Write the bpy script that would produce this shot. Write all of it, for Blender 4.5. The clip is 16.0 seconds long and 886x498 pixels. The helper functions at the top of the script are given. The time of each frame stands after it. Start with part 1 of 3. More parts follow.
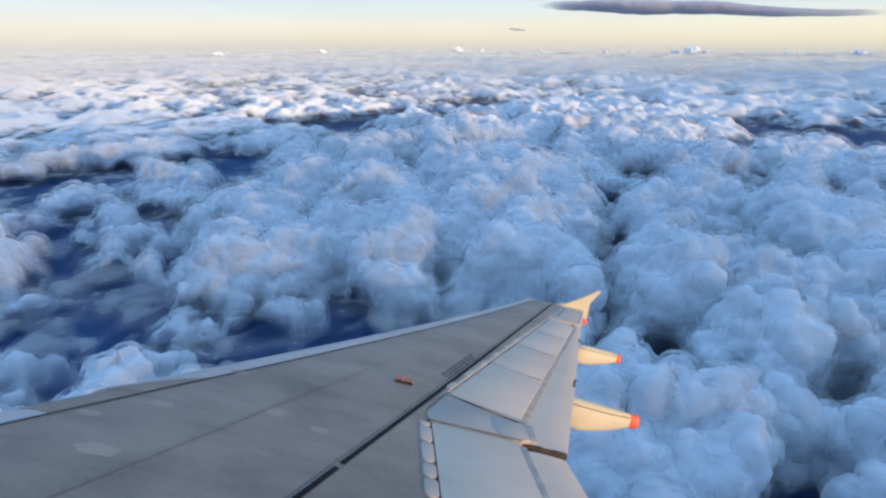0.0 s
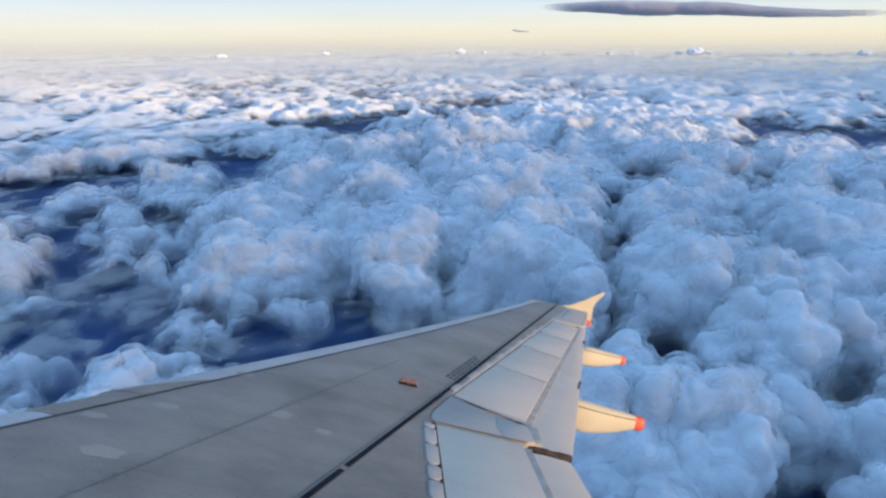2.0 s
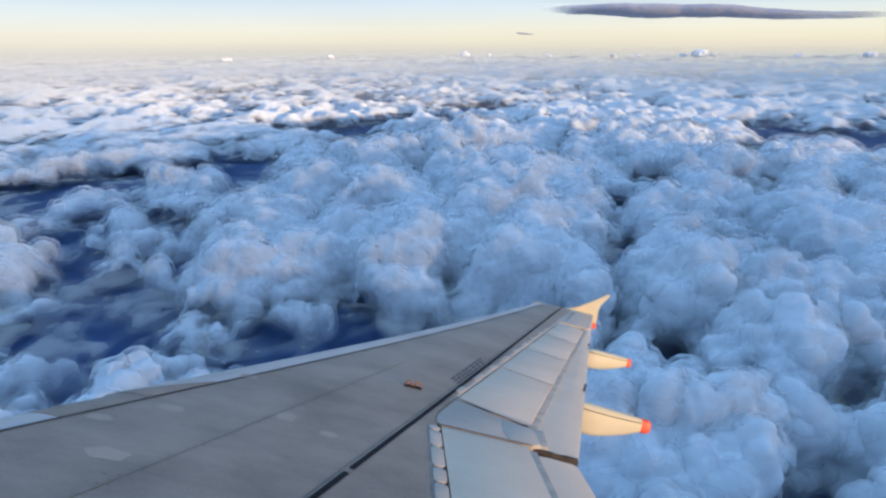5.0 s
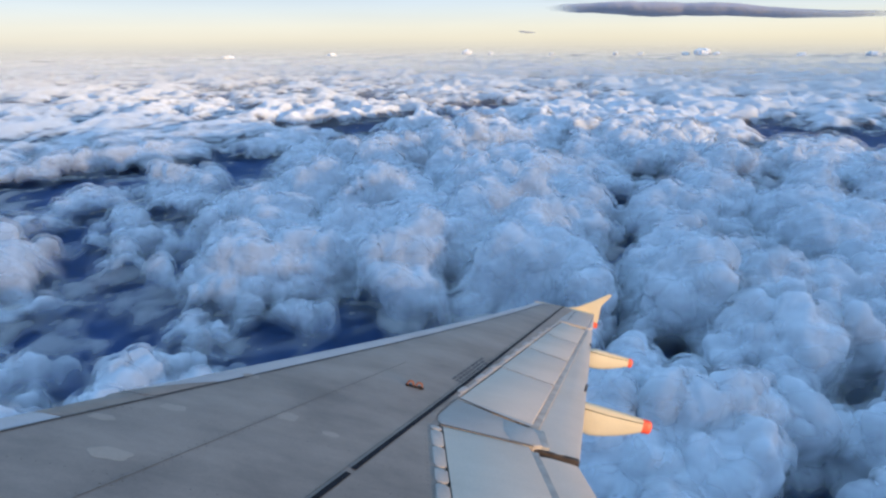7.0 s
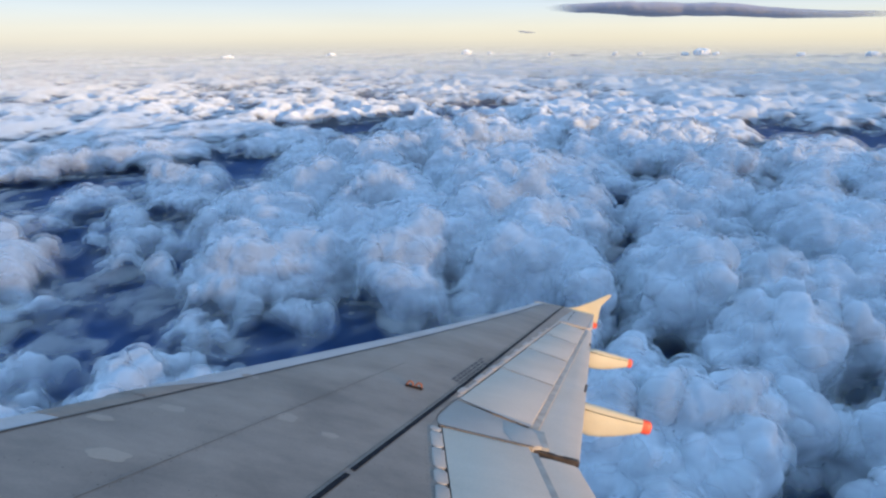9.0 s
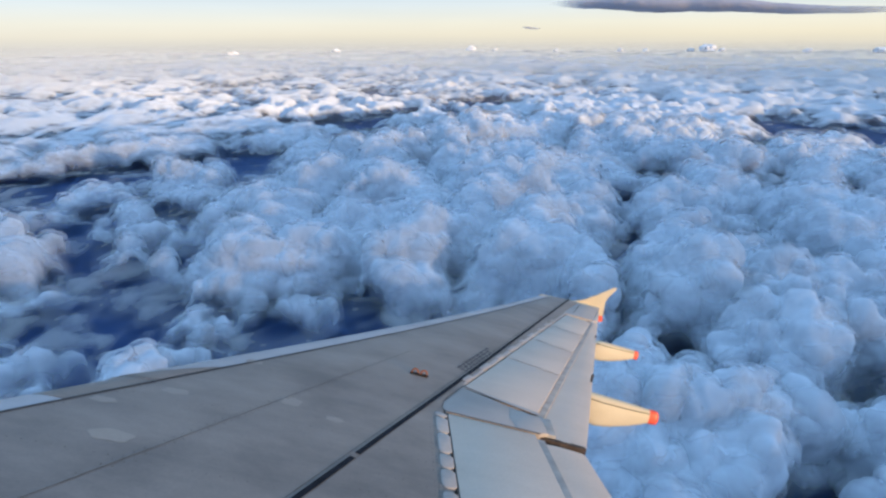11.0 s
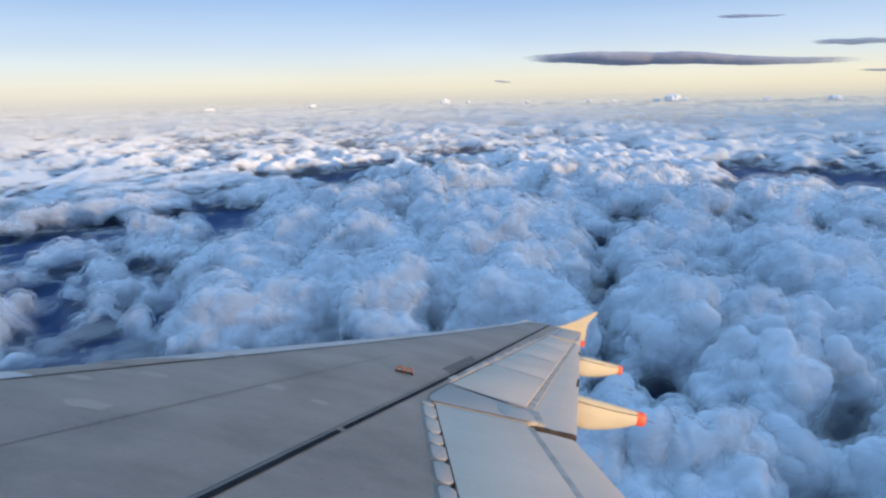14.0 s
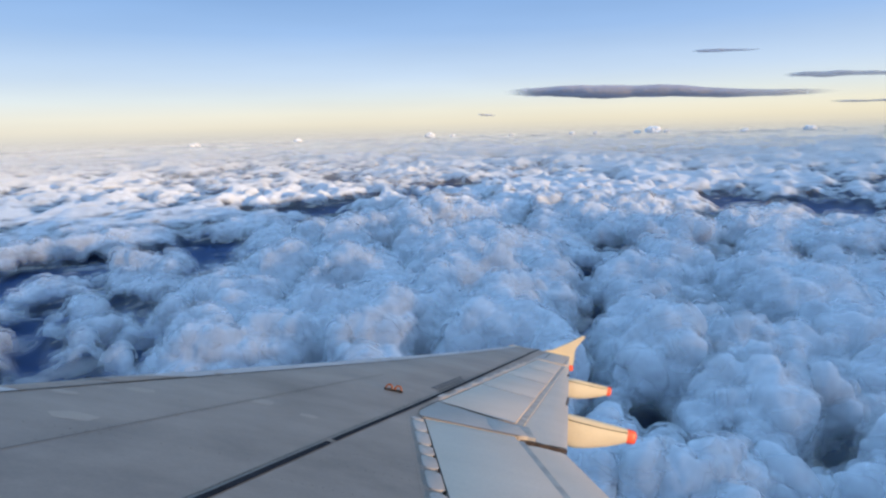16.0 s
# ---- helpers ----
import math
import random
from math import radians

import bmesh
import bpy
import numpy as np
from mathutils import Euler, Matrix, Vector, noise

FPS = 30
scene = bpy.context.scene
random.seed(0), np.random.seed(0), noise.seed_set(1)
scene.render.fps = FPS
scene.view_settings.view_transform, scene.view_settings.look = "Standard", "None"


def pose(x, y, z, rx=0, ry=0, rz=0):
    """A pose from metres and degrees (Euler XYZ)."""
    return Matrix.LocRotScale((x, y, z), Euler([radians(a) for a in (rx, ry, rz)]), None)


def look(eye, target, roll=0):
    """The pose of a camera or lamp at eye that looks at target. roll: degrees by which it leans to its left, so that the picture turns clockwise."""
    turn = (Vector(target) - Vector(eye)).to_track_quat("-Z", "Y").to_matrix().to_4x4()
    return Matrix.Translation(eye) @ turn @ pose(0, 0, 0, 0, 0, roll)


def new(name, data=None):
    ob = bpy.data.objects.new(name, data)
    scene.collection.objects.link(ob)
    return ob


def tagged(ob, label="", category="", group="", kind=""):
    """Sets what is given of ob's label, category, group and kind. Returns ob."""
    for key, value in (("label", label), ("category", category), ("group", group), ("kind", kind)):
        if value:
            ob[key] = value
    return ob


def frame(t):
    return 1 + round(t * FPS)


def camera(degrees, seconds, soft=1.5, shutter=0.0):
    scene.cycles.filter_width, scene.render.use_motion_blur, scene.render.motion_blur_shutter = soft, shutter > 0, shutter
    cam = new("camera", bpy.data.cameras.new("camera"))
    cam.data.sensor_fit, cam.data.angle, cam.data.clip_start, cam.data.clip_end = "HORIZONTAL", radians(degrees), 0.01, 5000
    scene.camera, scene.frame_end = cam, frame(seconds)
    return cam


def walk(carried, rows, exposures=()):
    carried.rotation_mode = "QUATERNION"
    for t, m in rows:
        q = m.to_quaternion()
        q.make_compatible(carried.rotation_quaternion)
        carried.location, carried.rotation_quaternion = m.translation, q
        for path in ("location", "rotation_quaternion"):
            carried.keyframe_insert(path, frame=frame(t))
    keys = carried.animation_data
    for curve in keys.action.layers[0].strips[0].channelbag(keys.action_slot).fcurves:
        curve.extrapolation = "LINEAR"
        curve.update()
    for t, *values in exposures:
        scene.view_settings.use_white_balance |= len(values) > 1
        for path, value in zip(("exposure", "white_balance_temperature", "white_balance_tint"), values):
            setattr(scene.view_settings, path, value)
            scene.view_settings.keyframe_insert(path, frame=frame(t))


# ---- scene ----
# ---------------------------------------------------------------- camera
cam = camera(72.07, 16.0, soft=2.4)
PATH = [
    (0, pose(-0.031, -0.074, 250.127, 70.903, 0.186, -0.609)),
    (0.5, pose(-0.033, -0.065, 250.126, 70.892, 0.207, -0.614)),
    (1, pose(-0.034, -0.063, 250.125, 70.936, 0.244, -0.571)),
    (1.5, pose(-0.041, -0.060, 250.121, 71.013, 0.301, -0.489)),
    (2, pose(-0.039, -0.065, 250.124, 71.059, 0.380, -0.331)),
    (2.5, pose(-0.042, -0.067, 250.123, 71.141, 0.438, -0.265)),
    (3, pose(-0.047, -0.064, 250.116, 71.261, 0.500, -0.270)),
    (3.5, pose(-0.049, -0.056, 250.105, 71.368, 0.555, -0.259)),
    (4, pose(-0.046, -0.049, 250.099, 71.393, 0.567, -0.194)),
    (6.5, pose(-0.049, -0.051, 250.135, 71.128, 0.452, 0.303)),
    (7, pose(-0.050, -0.048, 250.131, 71.146, 0.428, 0.233)),
    (7.5, pose(-0.047, -0.050, 250.133, 71.147, 0.421, 0.231)),
    (8, pose(-0.042, -0.048, 250.134, 71.162, 0.408, 0.226)),
    (8.5, pose(-0.047, -0.042, 250.132, 71.176, 0.377, 0.155)),
    (11, pose(-0.066, -0.015, 250.015, 70.820, 0.416, 0.611)),
    (11.5, pose(-0.083, -0.051, 249.931, 71.353, 0.554, 0.341)),
    (12, pose(-0.094, -0.083, 249.850, 71.922, 0.659, -0.111)),
    (12.5, pose(-0.103, -0.079, 249.738, 72.781, 0.803, -0.629)),
    (13, pose(-0.109, -0.075, 249.640, 73.691, 0.918, -1.183)),
    (13.5, pose(-0.111, -0.126, 249.563, 74.521, 1.071, -1.511)),
    (14, pose(-0.113, -0.183, 249.501, 75.458, 1.212, -1.738)),
    (14.5, pose(-0.120, -0.202, 249.436, 76.572, 1.388, -2.307)),
    (15, pose(-0.127, -0.223, 249.377, 77.714, 1.555, -2.868)),
    (15.5, pose(-0.129, -0.240, 249.368, 78.025, 1.604, -3.044)),
    (16, pose(-0.131, -0.261, 249.367, 78.419, 1.651, -3.142)),
]
walk(cam, PATH, [(0, 0.3), (11, 0.3), (16, 0.24)])

# ---------------------------------------------------------------- sky and sun
SUN_AZ, SUN_EL = (0.78, -0.626), 5.0     # where the low sun stands: behind, towards the tail

world = bpy.data.worlds.new("evening_sky")
scene.world = world
world.use_nodes = True
wn, wl = world.node_tree.nodes, world.node_tree.links
wn.clear()
w_out = wn.new("ShaderNodeOutputWorld")
w_tex = wn.new("ShaderNodeTexCoord")
w_sep = wn.new("ShaderNodeSeparateXYZ")
w_ramp = wn.new("ShaderNodeValToRGB")
w_map = wn.new("ShaderNodeMapRange")
w_map.inputs["From Min"].default_value = -0.2
w_map.inputs["From Max"].default_value = 1.0
wl.new(w_tex.outputs["Generated"], w_sep.inputs[0])
wl.new(w_sep.outputs["Z"], w_map.inputs["Value"])
wl.new(w_map.outputs[0], w_ramp.inputs[0])


def at(sin_el):
    return (sin_el + 0.2) / 1.2


SKY = [(at(-0.20), (0.10, 0.17, 0.30)), (at(-0.11), (0.36, 0.40, 0.46)), (at(-0.05), (0.50, 0.52, 0.53)), (at(-0.012), (0.58, 0.57, 0.55)), (at(0.004), (0.70, 0.67, 0.58)),
       (at(0.02), (0.71, 0.71, 0.64)), (at(0.045), (0.61, 0.69, 0.74)), (at(0.075), (0.47, 0.595, 0.77)), (at(0.14), (0.27, 0.43, 0.72)), (at(0.20), (0.185, 0.34, 0.64)),
       (at(0.30), (0.12, 0.265, 0.58)), (at(0.42), (0.18, 0.36, 0.70)), (at(0.7), (0.29, 0.56, 0.97)), (1.0, (0.37, 0.70, 1.18))]
els = w_ramp.color_ramp.elements
els[0].position, els[0].color = SKY[0][0], (*SKY[0][1], 1)
els[1].position, els[1].color = SKY[-1][0], (*SKY[-1][1], 1)
for p, c in SKY[1:-1]:
    e = els.new(p)
    e.color = (*c, 1)
# thin, uneven brightness of the high air
w_noise = wn.new("ShaderNodeTexNoise")
w_stretch = wn.new("ShaderNodeMapping")
w_stretch.inputs["Scale"].default_value = (2.0, 2.0, 14.0)
wl.new(w_tex.outputs["Generated"], w_stretch.inputs["Vector"])
wl.new(w_stretch.outputs[0], w_noise.inputs["Vector"])
w_noise.inputs["Scale"].default_value = 1.6
w_noise.inputs["Detail"].default_value = 4
w_vary = wn.new("ShaderNodeMapRange")
w_vary.inputs["To Min"].default_value = 0.93
w_vary.inputs["To Max"].default_value = 1.07
wl.new(w_noise.outputs["Fac"], w_vary.inputs["Value"])
# warmer towards the sun's side
w_side = wn.new("ShaderNodeMapRange")
w_side.inputs["From Min"].default_value = -0.6
w_side.inputs["From Max"].default_value = 0.9
w_side.inputs["To Min"].default_value = 0.0
w_side.inputs["To Max"].default_value = 1.0
wl.new(w_sep.outputs["X"], w_side.inputs["Value"])
w_low = wn.new("ShaderNodeMapRange")
w_low.inputs["From Min"].default_value = 0.055
w_low.inputs["From Max"].default_value = 0.0
wl.new(w_sep.outputs["Z"], w_low.inputs["Value"])
w_mul = wn.new("ShaderNodeMath")
w_mul.operation = "MULTIPLY"
wl.new(w_side.outputs[0], w_mul.inputs[0])
wl.new(w_low.outputs[0], w_mul.inputs[1])
w_warm = wn.new("ShaderNodeMix")
w_warm.data_type, w_warm.blend_type = "RGBA", "MULTIPLY"
w_warm.inputs["B"].default_value = (1.08, 1.03, 0.88, 1)
wl.new(w_mul.outputs[0], w_warm.inputs["Factor"])
wl.new(w_ramp.outputs[0], w_warm.inputs["A"])
w_scale = wn.new("ShaderNodeVectorMath")
w_scale.operation = "SCALE"
wl.new(w_warm.outputs["Result"], w_scale.inputs[0])
wl.new(w_vary.outputs[0], w_scale.inputs["Scale"])
# the glow round the low sun
w_dot = wn.new("ShaderNodeVectorMath")
w_dot.operation = "DOT_PRODUCT"
w_dot.inputs[1].default_value = Vector((SUN_AZ[0], SUN_AZ[1], 0.12)).normalized()
wl.new(w_tex.outputs["Generated"], w_dot.inputs[0])
w_glow = wn.new("ShaderNodeMapRange")
w_glow.interpolation_type = "SMOOTHSTEP"
w_glow.inputs["From Min"].default_value = 0.35
w_glow.inputs["From Max"].default_value = 1.0
wl.new(w_dot.outputs["Value"], w_glow.inputs["Value"])
w_gold = wn.new("ShaderNodeMix")
w_gold.data_type, w_gold.blend_type = "RGBA", "ADD"
w_gold.inputs["B"].default_value = (0.12, 0.08, 0.04, 1)
wl.new(w_glow.outputs[0], w_gold.inputs["Factor"])
wl.new(w_scale.outputs[0], w_gold.inputs["A"])
w_bg = wn.new("ShaderNodeBackground")
w_bg.inputs["Strength"].default_value = 0.96
wl.new(w_gold.outputs["Result"], w_bg.inputs["Color"])
w_sky = wn.new("ShaderNodeTexSky")
w_sky.sky_type, w_sky.sun_disc = "NISHITA", False
w_sky.sun_elevation = radians(SUN_EL)
w_sky.sun_rotation = math.atan2(SUN_AZ[0], SUN_AZ[1])
w_bg2 = wn.new("ShaderNodeBackground")
w_bg2.inputs["Strength"].default_value = 0.015
wl.new(w_sky.outputs[0], w_bg2.inputs["Color"])
w_add = wn.new("ShaderNodeAddShader")
wl.new(w_bg.outputs[0], w_add.inputs[0])
wl.new(w_bg2.outputs[0], w_add.inputs[1])
wl.new(w_add.outputs[0], w_out.inputs["Surface"])

sun = new("sun", bpy.data.lights.new("sun", "SUN"))
sun.data.energy, sun.data.angle, sun.data.color = 4.0, radians(1.5), (1.0, 0.69, 0.38)
to_sun = Vector((SUN_AZ[0], SUN_AZ[1], math.tan(radians(SUN_EL)) * math.hypot(*SUN_AZ)))
sun.matrix_world = look(to_sun * 30 + Vector((0, 0, 250)), (0, 0, 250))

# ---------------------------------------------------------------- materials


def material(name):
    m = bpy.data.materials.new(name)
    m.use_nodes = True
    n, l = m.node_tree.nodes, m.node_tree.links
    return m, n, l, n["Principled BSDF"]


def noise_tex(n, l, coord, scale, detail=4, stretch=(1, 1, 1), rough=0.55):
    mp = n.new("ShaderNodeMapping")
    mp.inputs["Scale"].default_value = stretch
    l.new(coord, mp.inputs["Vector"])
    t = n.new("ShaderNodeTexNoise")
    t.inputs["Scale"].default_value, t.inputs["Detail"].default_value, t.inputs["Roughness"].default_value = scale, detail, rough
    l.new(mp.outputs[0], t.inputs["Vector"])
    return t.outputs["Fac"]


def ramp_of(n, l, value, stops):
    r = n.new("ShaderNodeValToRGB")
    el = r.color_ramp.elements
    el[0].position, el[0].color = stops[0][0], (*stops[0][1], 1)
    el[1].position, el[1].color = stops[-1][0], (*stops[-1][1], 1)
    for p, c in stops[1:-1]:
        el.new(p).color = (*c, 1)
    l.new(value, r.inputs[0])
    return r.outputs[0]


def mixed(n, l, a, b, fac, mode="MIX"):
    x = n.new("ShaderNodeMix")
    x.data_type, x.blend_type = "RGBA", mode
    for key, v in (("A", a), ("B", b), ("Factor", fac)):
        if isinstance(v, (tuple, list)):
            x.inputs[key].default_value = (*v, 1)
        elif isinstance(v, float):
            x.inputs[key].default_value = v
        else:
            l.new(v, x.inputs[key])
    return x.outputs["Result"]


def bumped(n, l, bsdf, height, strength, distance):
    b = n.new("ShaderNodeBump")
    b.inputs["Strength"].default_value, b.inputs["Distance"].default_value = strength, distance
    l.new(height, b.inputs["Height"])
    l.new(b.outputs[0], bsdf.inputs["Normal"])


def paint(name, base, dark, light, rough, metal=0.0, grime=0.5, streak=(0.25, 1.6, 1.0), coat=0.0):
    """Weathered aircraft paint: chordwise grime streaks, blotches, fine speckle."""
    m, n, l, p = material(name)
    co = n.new("ShaderNodeTexCoord").outputs["Object"]
    blot = noise_tex(n, l, co, 1.3, 6, (0.8, 1.0, 1.0), 0.62)
    fine = noise_tex(n, l, co, 55.0, 3)
    run = noise_tex(n, l, co, 2.6, 5, streak, 0.65)
    c = ramp_of(n, l, blot, [(0.30, dark), (0.52, base), (0.74, light)])
    c2 = mixed(n, l, c, ramp_of(n, l, run, [(0.30, dark), (0.55, base), (0.75, light)]), grime)
    c3 = mixed(n, l, c2, ramp_of(n, l, fine, [(0.3, (0.86, 0.86, 0.86)), (0.65, (1.0, 1.0, 1.0))]), 0.6, "MULTIPLY")
    rnd = n.new("ShaderNodeObjectInfo").outputs["Random"]
    c4 = mixed(n, l, c3, ramp_of(n, l, rnd, [(0.0, (0.93, 0.93, 0.94)), (1.0, (1.0, 1.0, 1.0))]), 1.0, "MULTIPLY")
    l.new(c4, p.inputs["Base Color"])
    rr = n.new("ShaderNodeMapRange")
    rr.inputs["To Min"].default_value, rr.inputs["To Max"].default_value = rough - 0.08, rough + 0.14
    l.new(run, rr.inputs["Value"])
    l.new(rr.outputs[0], p.inputs["Roughness"])
    p.inputs["Metallic"].default_value = metal
    p.inputs["Coat Weight"].default_value = coat
    p.inputs["Specular IOR Level"].default_value = 0.35
    bumped(n, l, p, blot, 0.10, 0.02)
    return m


def plain(name, colour, rough=0.5, metal=0.0, vary=0.18, scale=30.0, gloss=0.5):
    m, n, l, p = material(name)
    co = n.new("ShaderNodeTexCoord").outputs["Object"]
    f = noise_tex(n, l, co, scale, 4)
    lo = tuple(v * (1 - vary) for v in colour)
    hi = tuple(min(1.0, v * (1 + vary)) for v in colour)
    l.new(ramp_of(n, l, f, [(0.3, lo), (0.7, hi)]), p.inputs["Base Color"])
    p.inputs["Roughness"].default_value, p.inputs["Metallic"].default_value = rough, metal
    p.inputs["Specular IOR Level"].default_value = gloss
    return m


M_BOX = paint("weathered_grey_skin", (0.23, 0.192, 0.158), (0.115, 0.096, 0.08), (0.315, 0.268, 0.223), 0.42, 0.0, 0.4, (0.6, 1.5, 1.0))
M_PANEL = paint("light_grey_paint", (0.60, 0.465, 0.36), (0.51, 0.39, 0.295), (0.655, 0.52, 0.41), 0.42, 0.0, 0.45)
M_FILLET = paint("mid_grey_paint", (0.41, 0.35, 0.30), (0.335, 0.285, 0.245), (0.47, 0.405, 0.35), 0.45, 0.0, 0.4)
M_SLAT = paint("bare_bright_metal", (0.44, 0.44, 0.44), (0.36, 0.36, 0.36), (0.50, 0.50, 0.50), 0.40, 0.5, 0.3)
M_WHITE = paint("white_gloss_paint", (0.63, 0.50, 0.31), (0.56, 0.44, 0.27), (0.67, 0.55, 0.36), 0.38, 0.0, 0.35, (1.2, 0.4, 1.0))
M_ORANGE = plain("orange_red_paint", (0.80, 0.085, 0.025), 0.42)
M_HOOK = plain("orange_fitting_paint", (0.26, 0.075, 0.02), 0.5)
M_SEAL = plain("black_sealant", (0.012, 0.013, 0.017), 0.8, 0.0, 0.4, 9.0, 0.12)
M_GROOVE = plain("dark_joint", (0.055, 0.052, 0.05), 0.8, 0.0, 0.5, 14.0, 0.15)
M_FAINT = plain("worn_joint", (0.13, 0.115, 0.10), 0.8, 0.0, 0.35, 14.0, 0.15)
M_STENCIL = plain("faded_stencil_ink", (0.075, 0.07, 0.068), 0.7, 0.0, 0.3, 20.0)
M_PATCH = paint("fresh_touch_up_paint", (0.30, 0.252, 0.206), (0.26, 0.218, 0.178), (0.335, 0.285, 0.235), 0.45, 0.0, 0.4)
M_SLOT_SHADE = plain("slot_shade_grey", (0.34, 0.305, 0.265), 0.6, 0.0, 0.25, 6.0, 0.3)
M_DARK = plain("dark_plate_and_gap_shade", (0.02, 0.02, 0.022), 0.85, gloss=0.15)
M_GAP_SHADE = plain("gap_shade_brown", (0.07, 0.05, 0.038), 0.8, 0.0, 0.5, 14.0, 0.15)
M_WICK = plain("black_wick", (0.03, 0.03, 0.03), 0.6)


def cloud_material(name, colour, through_light, veil):
    """White water droplets: soft scatter, some light let through, thin where the veil attribute is low."""
    m, n, l, p = material(name)
    n.remove(p)
    co = n.new("ShaderNodeTexCoord").outputs["Object"]
    f = noise_tex(n, l, co, 0.06, 3)
    lo = tuple(v * 0.93 for v in colour)
    c = ramp_of(n, l, f, [(0.3, lo), (0.7, colour)])
    d, t, mx = n.new("ShaderNodeBsdfDiffuse"), n.new("ShaderNodeBsdfTranslucent"), n.new("ShaderNodeMixShader")
    l.new(c, d.inputs["Color"])
    l.new(c, t.inputs["Color"])
    d.inputs["Roughness"].default_value = 1.0
    mx.inputs[0].default_value = through_light
    l.new(d.outputs[0], mx.inputs[1])
    l.new(t.outputs[0], mx.inputs[2])
    out = n["Material Output"]
    last = mx.outputs[0]
    if veil:
        a = n.new("ShaderNodeAttribute")
        a.attribute_name = "veil"
        tr, mv = n.new("ShaderNodeBsdfTransparent"), n.new("ShaderNodeMixShader")
        l.new(a.outputs["Fac"], mv.inputs[0])
        l.new(tr.outputs[0], mv.inputs[1])
        l.new(last, mv.inputs[2])
        last = mv.outputs[0]
    l.new(last, out.inputs["Surface"])
    return m


M_CLOUD = cloud_material("white_cloud", (0.75, 0.78, 0.815), 0.08, True)
# whiter than the deck's cloud: the towers' sunlight is put into the colour
M_TOWER = cloud_material("sun_whitened_cloud", (0.97, 0.97, 0.96), 0.06, True)
M_HAZE_WISP = cloud_material("pale_haze_and_wisps", (0.92, 0.89, 0.84), 0.5, True)
M_GREY = cloud_material("grey_cloud", (0.60, 0.59, 0.65), 0.3, True)

# evening shade and blue air are put into the land's base colour
m_land, n_, l_, p_ = material("shade_blue_land_and_sea")
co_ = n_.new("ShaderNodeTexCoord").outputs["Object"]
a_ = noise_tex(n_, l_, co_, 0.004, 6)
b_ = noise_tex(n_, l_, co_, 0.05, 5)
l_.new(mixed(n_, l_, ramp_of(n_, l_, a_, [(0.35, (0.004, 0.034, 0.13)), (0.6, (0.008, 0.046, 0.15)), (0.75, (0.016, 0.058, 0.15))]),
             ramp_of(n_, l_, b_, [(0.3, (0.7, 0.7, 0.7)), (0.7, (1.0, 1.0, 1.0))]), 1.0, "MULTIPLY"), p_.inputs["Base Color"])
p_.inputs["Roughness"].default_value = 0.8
a_ = n_.new("ShaderNodeAttribute")
a_.attribute_name = "veil"
t_, x_ = n_.new("ShaderNodeBsdfTransparent"), n_.new("ShaderNodeMixShader")
l_.new(a_.outputs["Fac"], x_.inputs[0])
l_.new(t_.outputs[0], x_.inputs[1])
l_.new(p_.outputs[0], x_.inputs[2])
l_.new(x_.outputs[0], n_["Material Output"].inputs["Surface"])
M_LAND = m_land

# ---------------------------------------------------------------- clouds


def rnd(ix, iy, iz, k):
    h = (ix.astype(np.uint32) * np.uint32(374761393)) ^ (iy.astype(np.uint32) * np.uint32(668265263)) ^ (iz.astype(np.uint32) * np.uint32(2147483647)) ^ np.uint32(k * 974711 + 12345)
    h = (h ^ (h >> np.uint32(13))) * np.uint32(1274126177)
    h = (h ^ (h >> np.uint32(16))) * np.uint32(2246822519)
    return ((h ^ (h >> np.uint32(15))) & np.uint32(0xFFFFFF)).astype(np.float32) / np.float32(0xFFFFFF)


def puffs(p, size, k, blend=9.0):
    """Round billows: high at a billow's middle, low in the rounded valleys between billows."""
    q = (p / size).astype(np.float32)
    i = np.floor(q).astype(np.int32)
    total = np.full(len(q), 1e-9, np.float32)
    for dx in (-1, 0, 1):
        for dy in (-1, 0, 1):
            for dz in (-1, 0, 1):
                c = i + np.array((dx, dy, dz), np.int32)
                d = np.zeros(len(q), np.float32)
                for ax in range(3):
                    d += (c[:, ax] + 0.12 + 0.76 * rnd(c[:, 0], c[:, 1], c[:, 2], k * 3 + ax) - q[:, ax]) ** 2
                d *= 0.75 + 0.9 * rnd(c[:, 0], c[:, 1], c[:, 2], k * 3 + 50)
                total += np.exp(-blend * d)
    return np.maximum(-0.4, 1.0 + 1.6 * np.log(total) / blend)


def soft_noise(x, y, k):
    ix, iy = np.floor(x).astype(np.int32), np.floor(y).astype(np.int32)
    fx, fy = x - ix, y - iy
    fx, fy = fx * fx * (3 - 2 * fx), fy * fy * (3 - 2 * fy)
    z = np.zeros_like(ix)
    a, b, c, d = rnd(ix, iy, z, k), rnd(ix + 1, iy, z, k), rnd(ix, iy + 1, z, k), rnd(ix + 1, iy + 1, z, k)
    return (a * (1 - fx) + b * fx) * (1 - fy) + (c * (1 - fx) + d * fx) * fy


def fbm(x, y, k, octaves=4):
    total, amp = np.zeros_like(x), 0.5
    for o in range(octaves):
        total += amp * soft_noise(x * 2.03 ** o + 17.3 * o, y * 2.03 ** o - 9.1 * o, k + o)
        amp *= 0.5
    return total / (1 - 0.5 ** octaves)


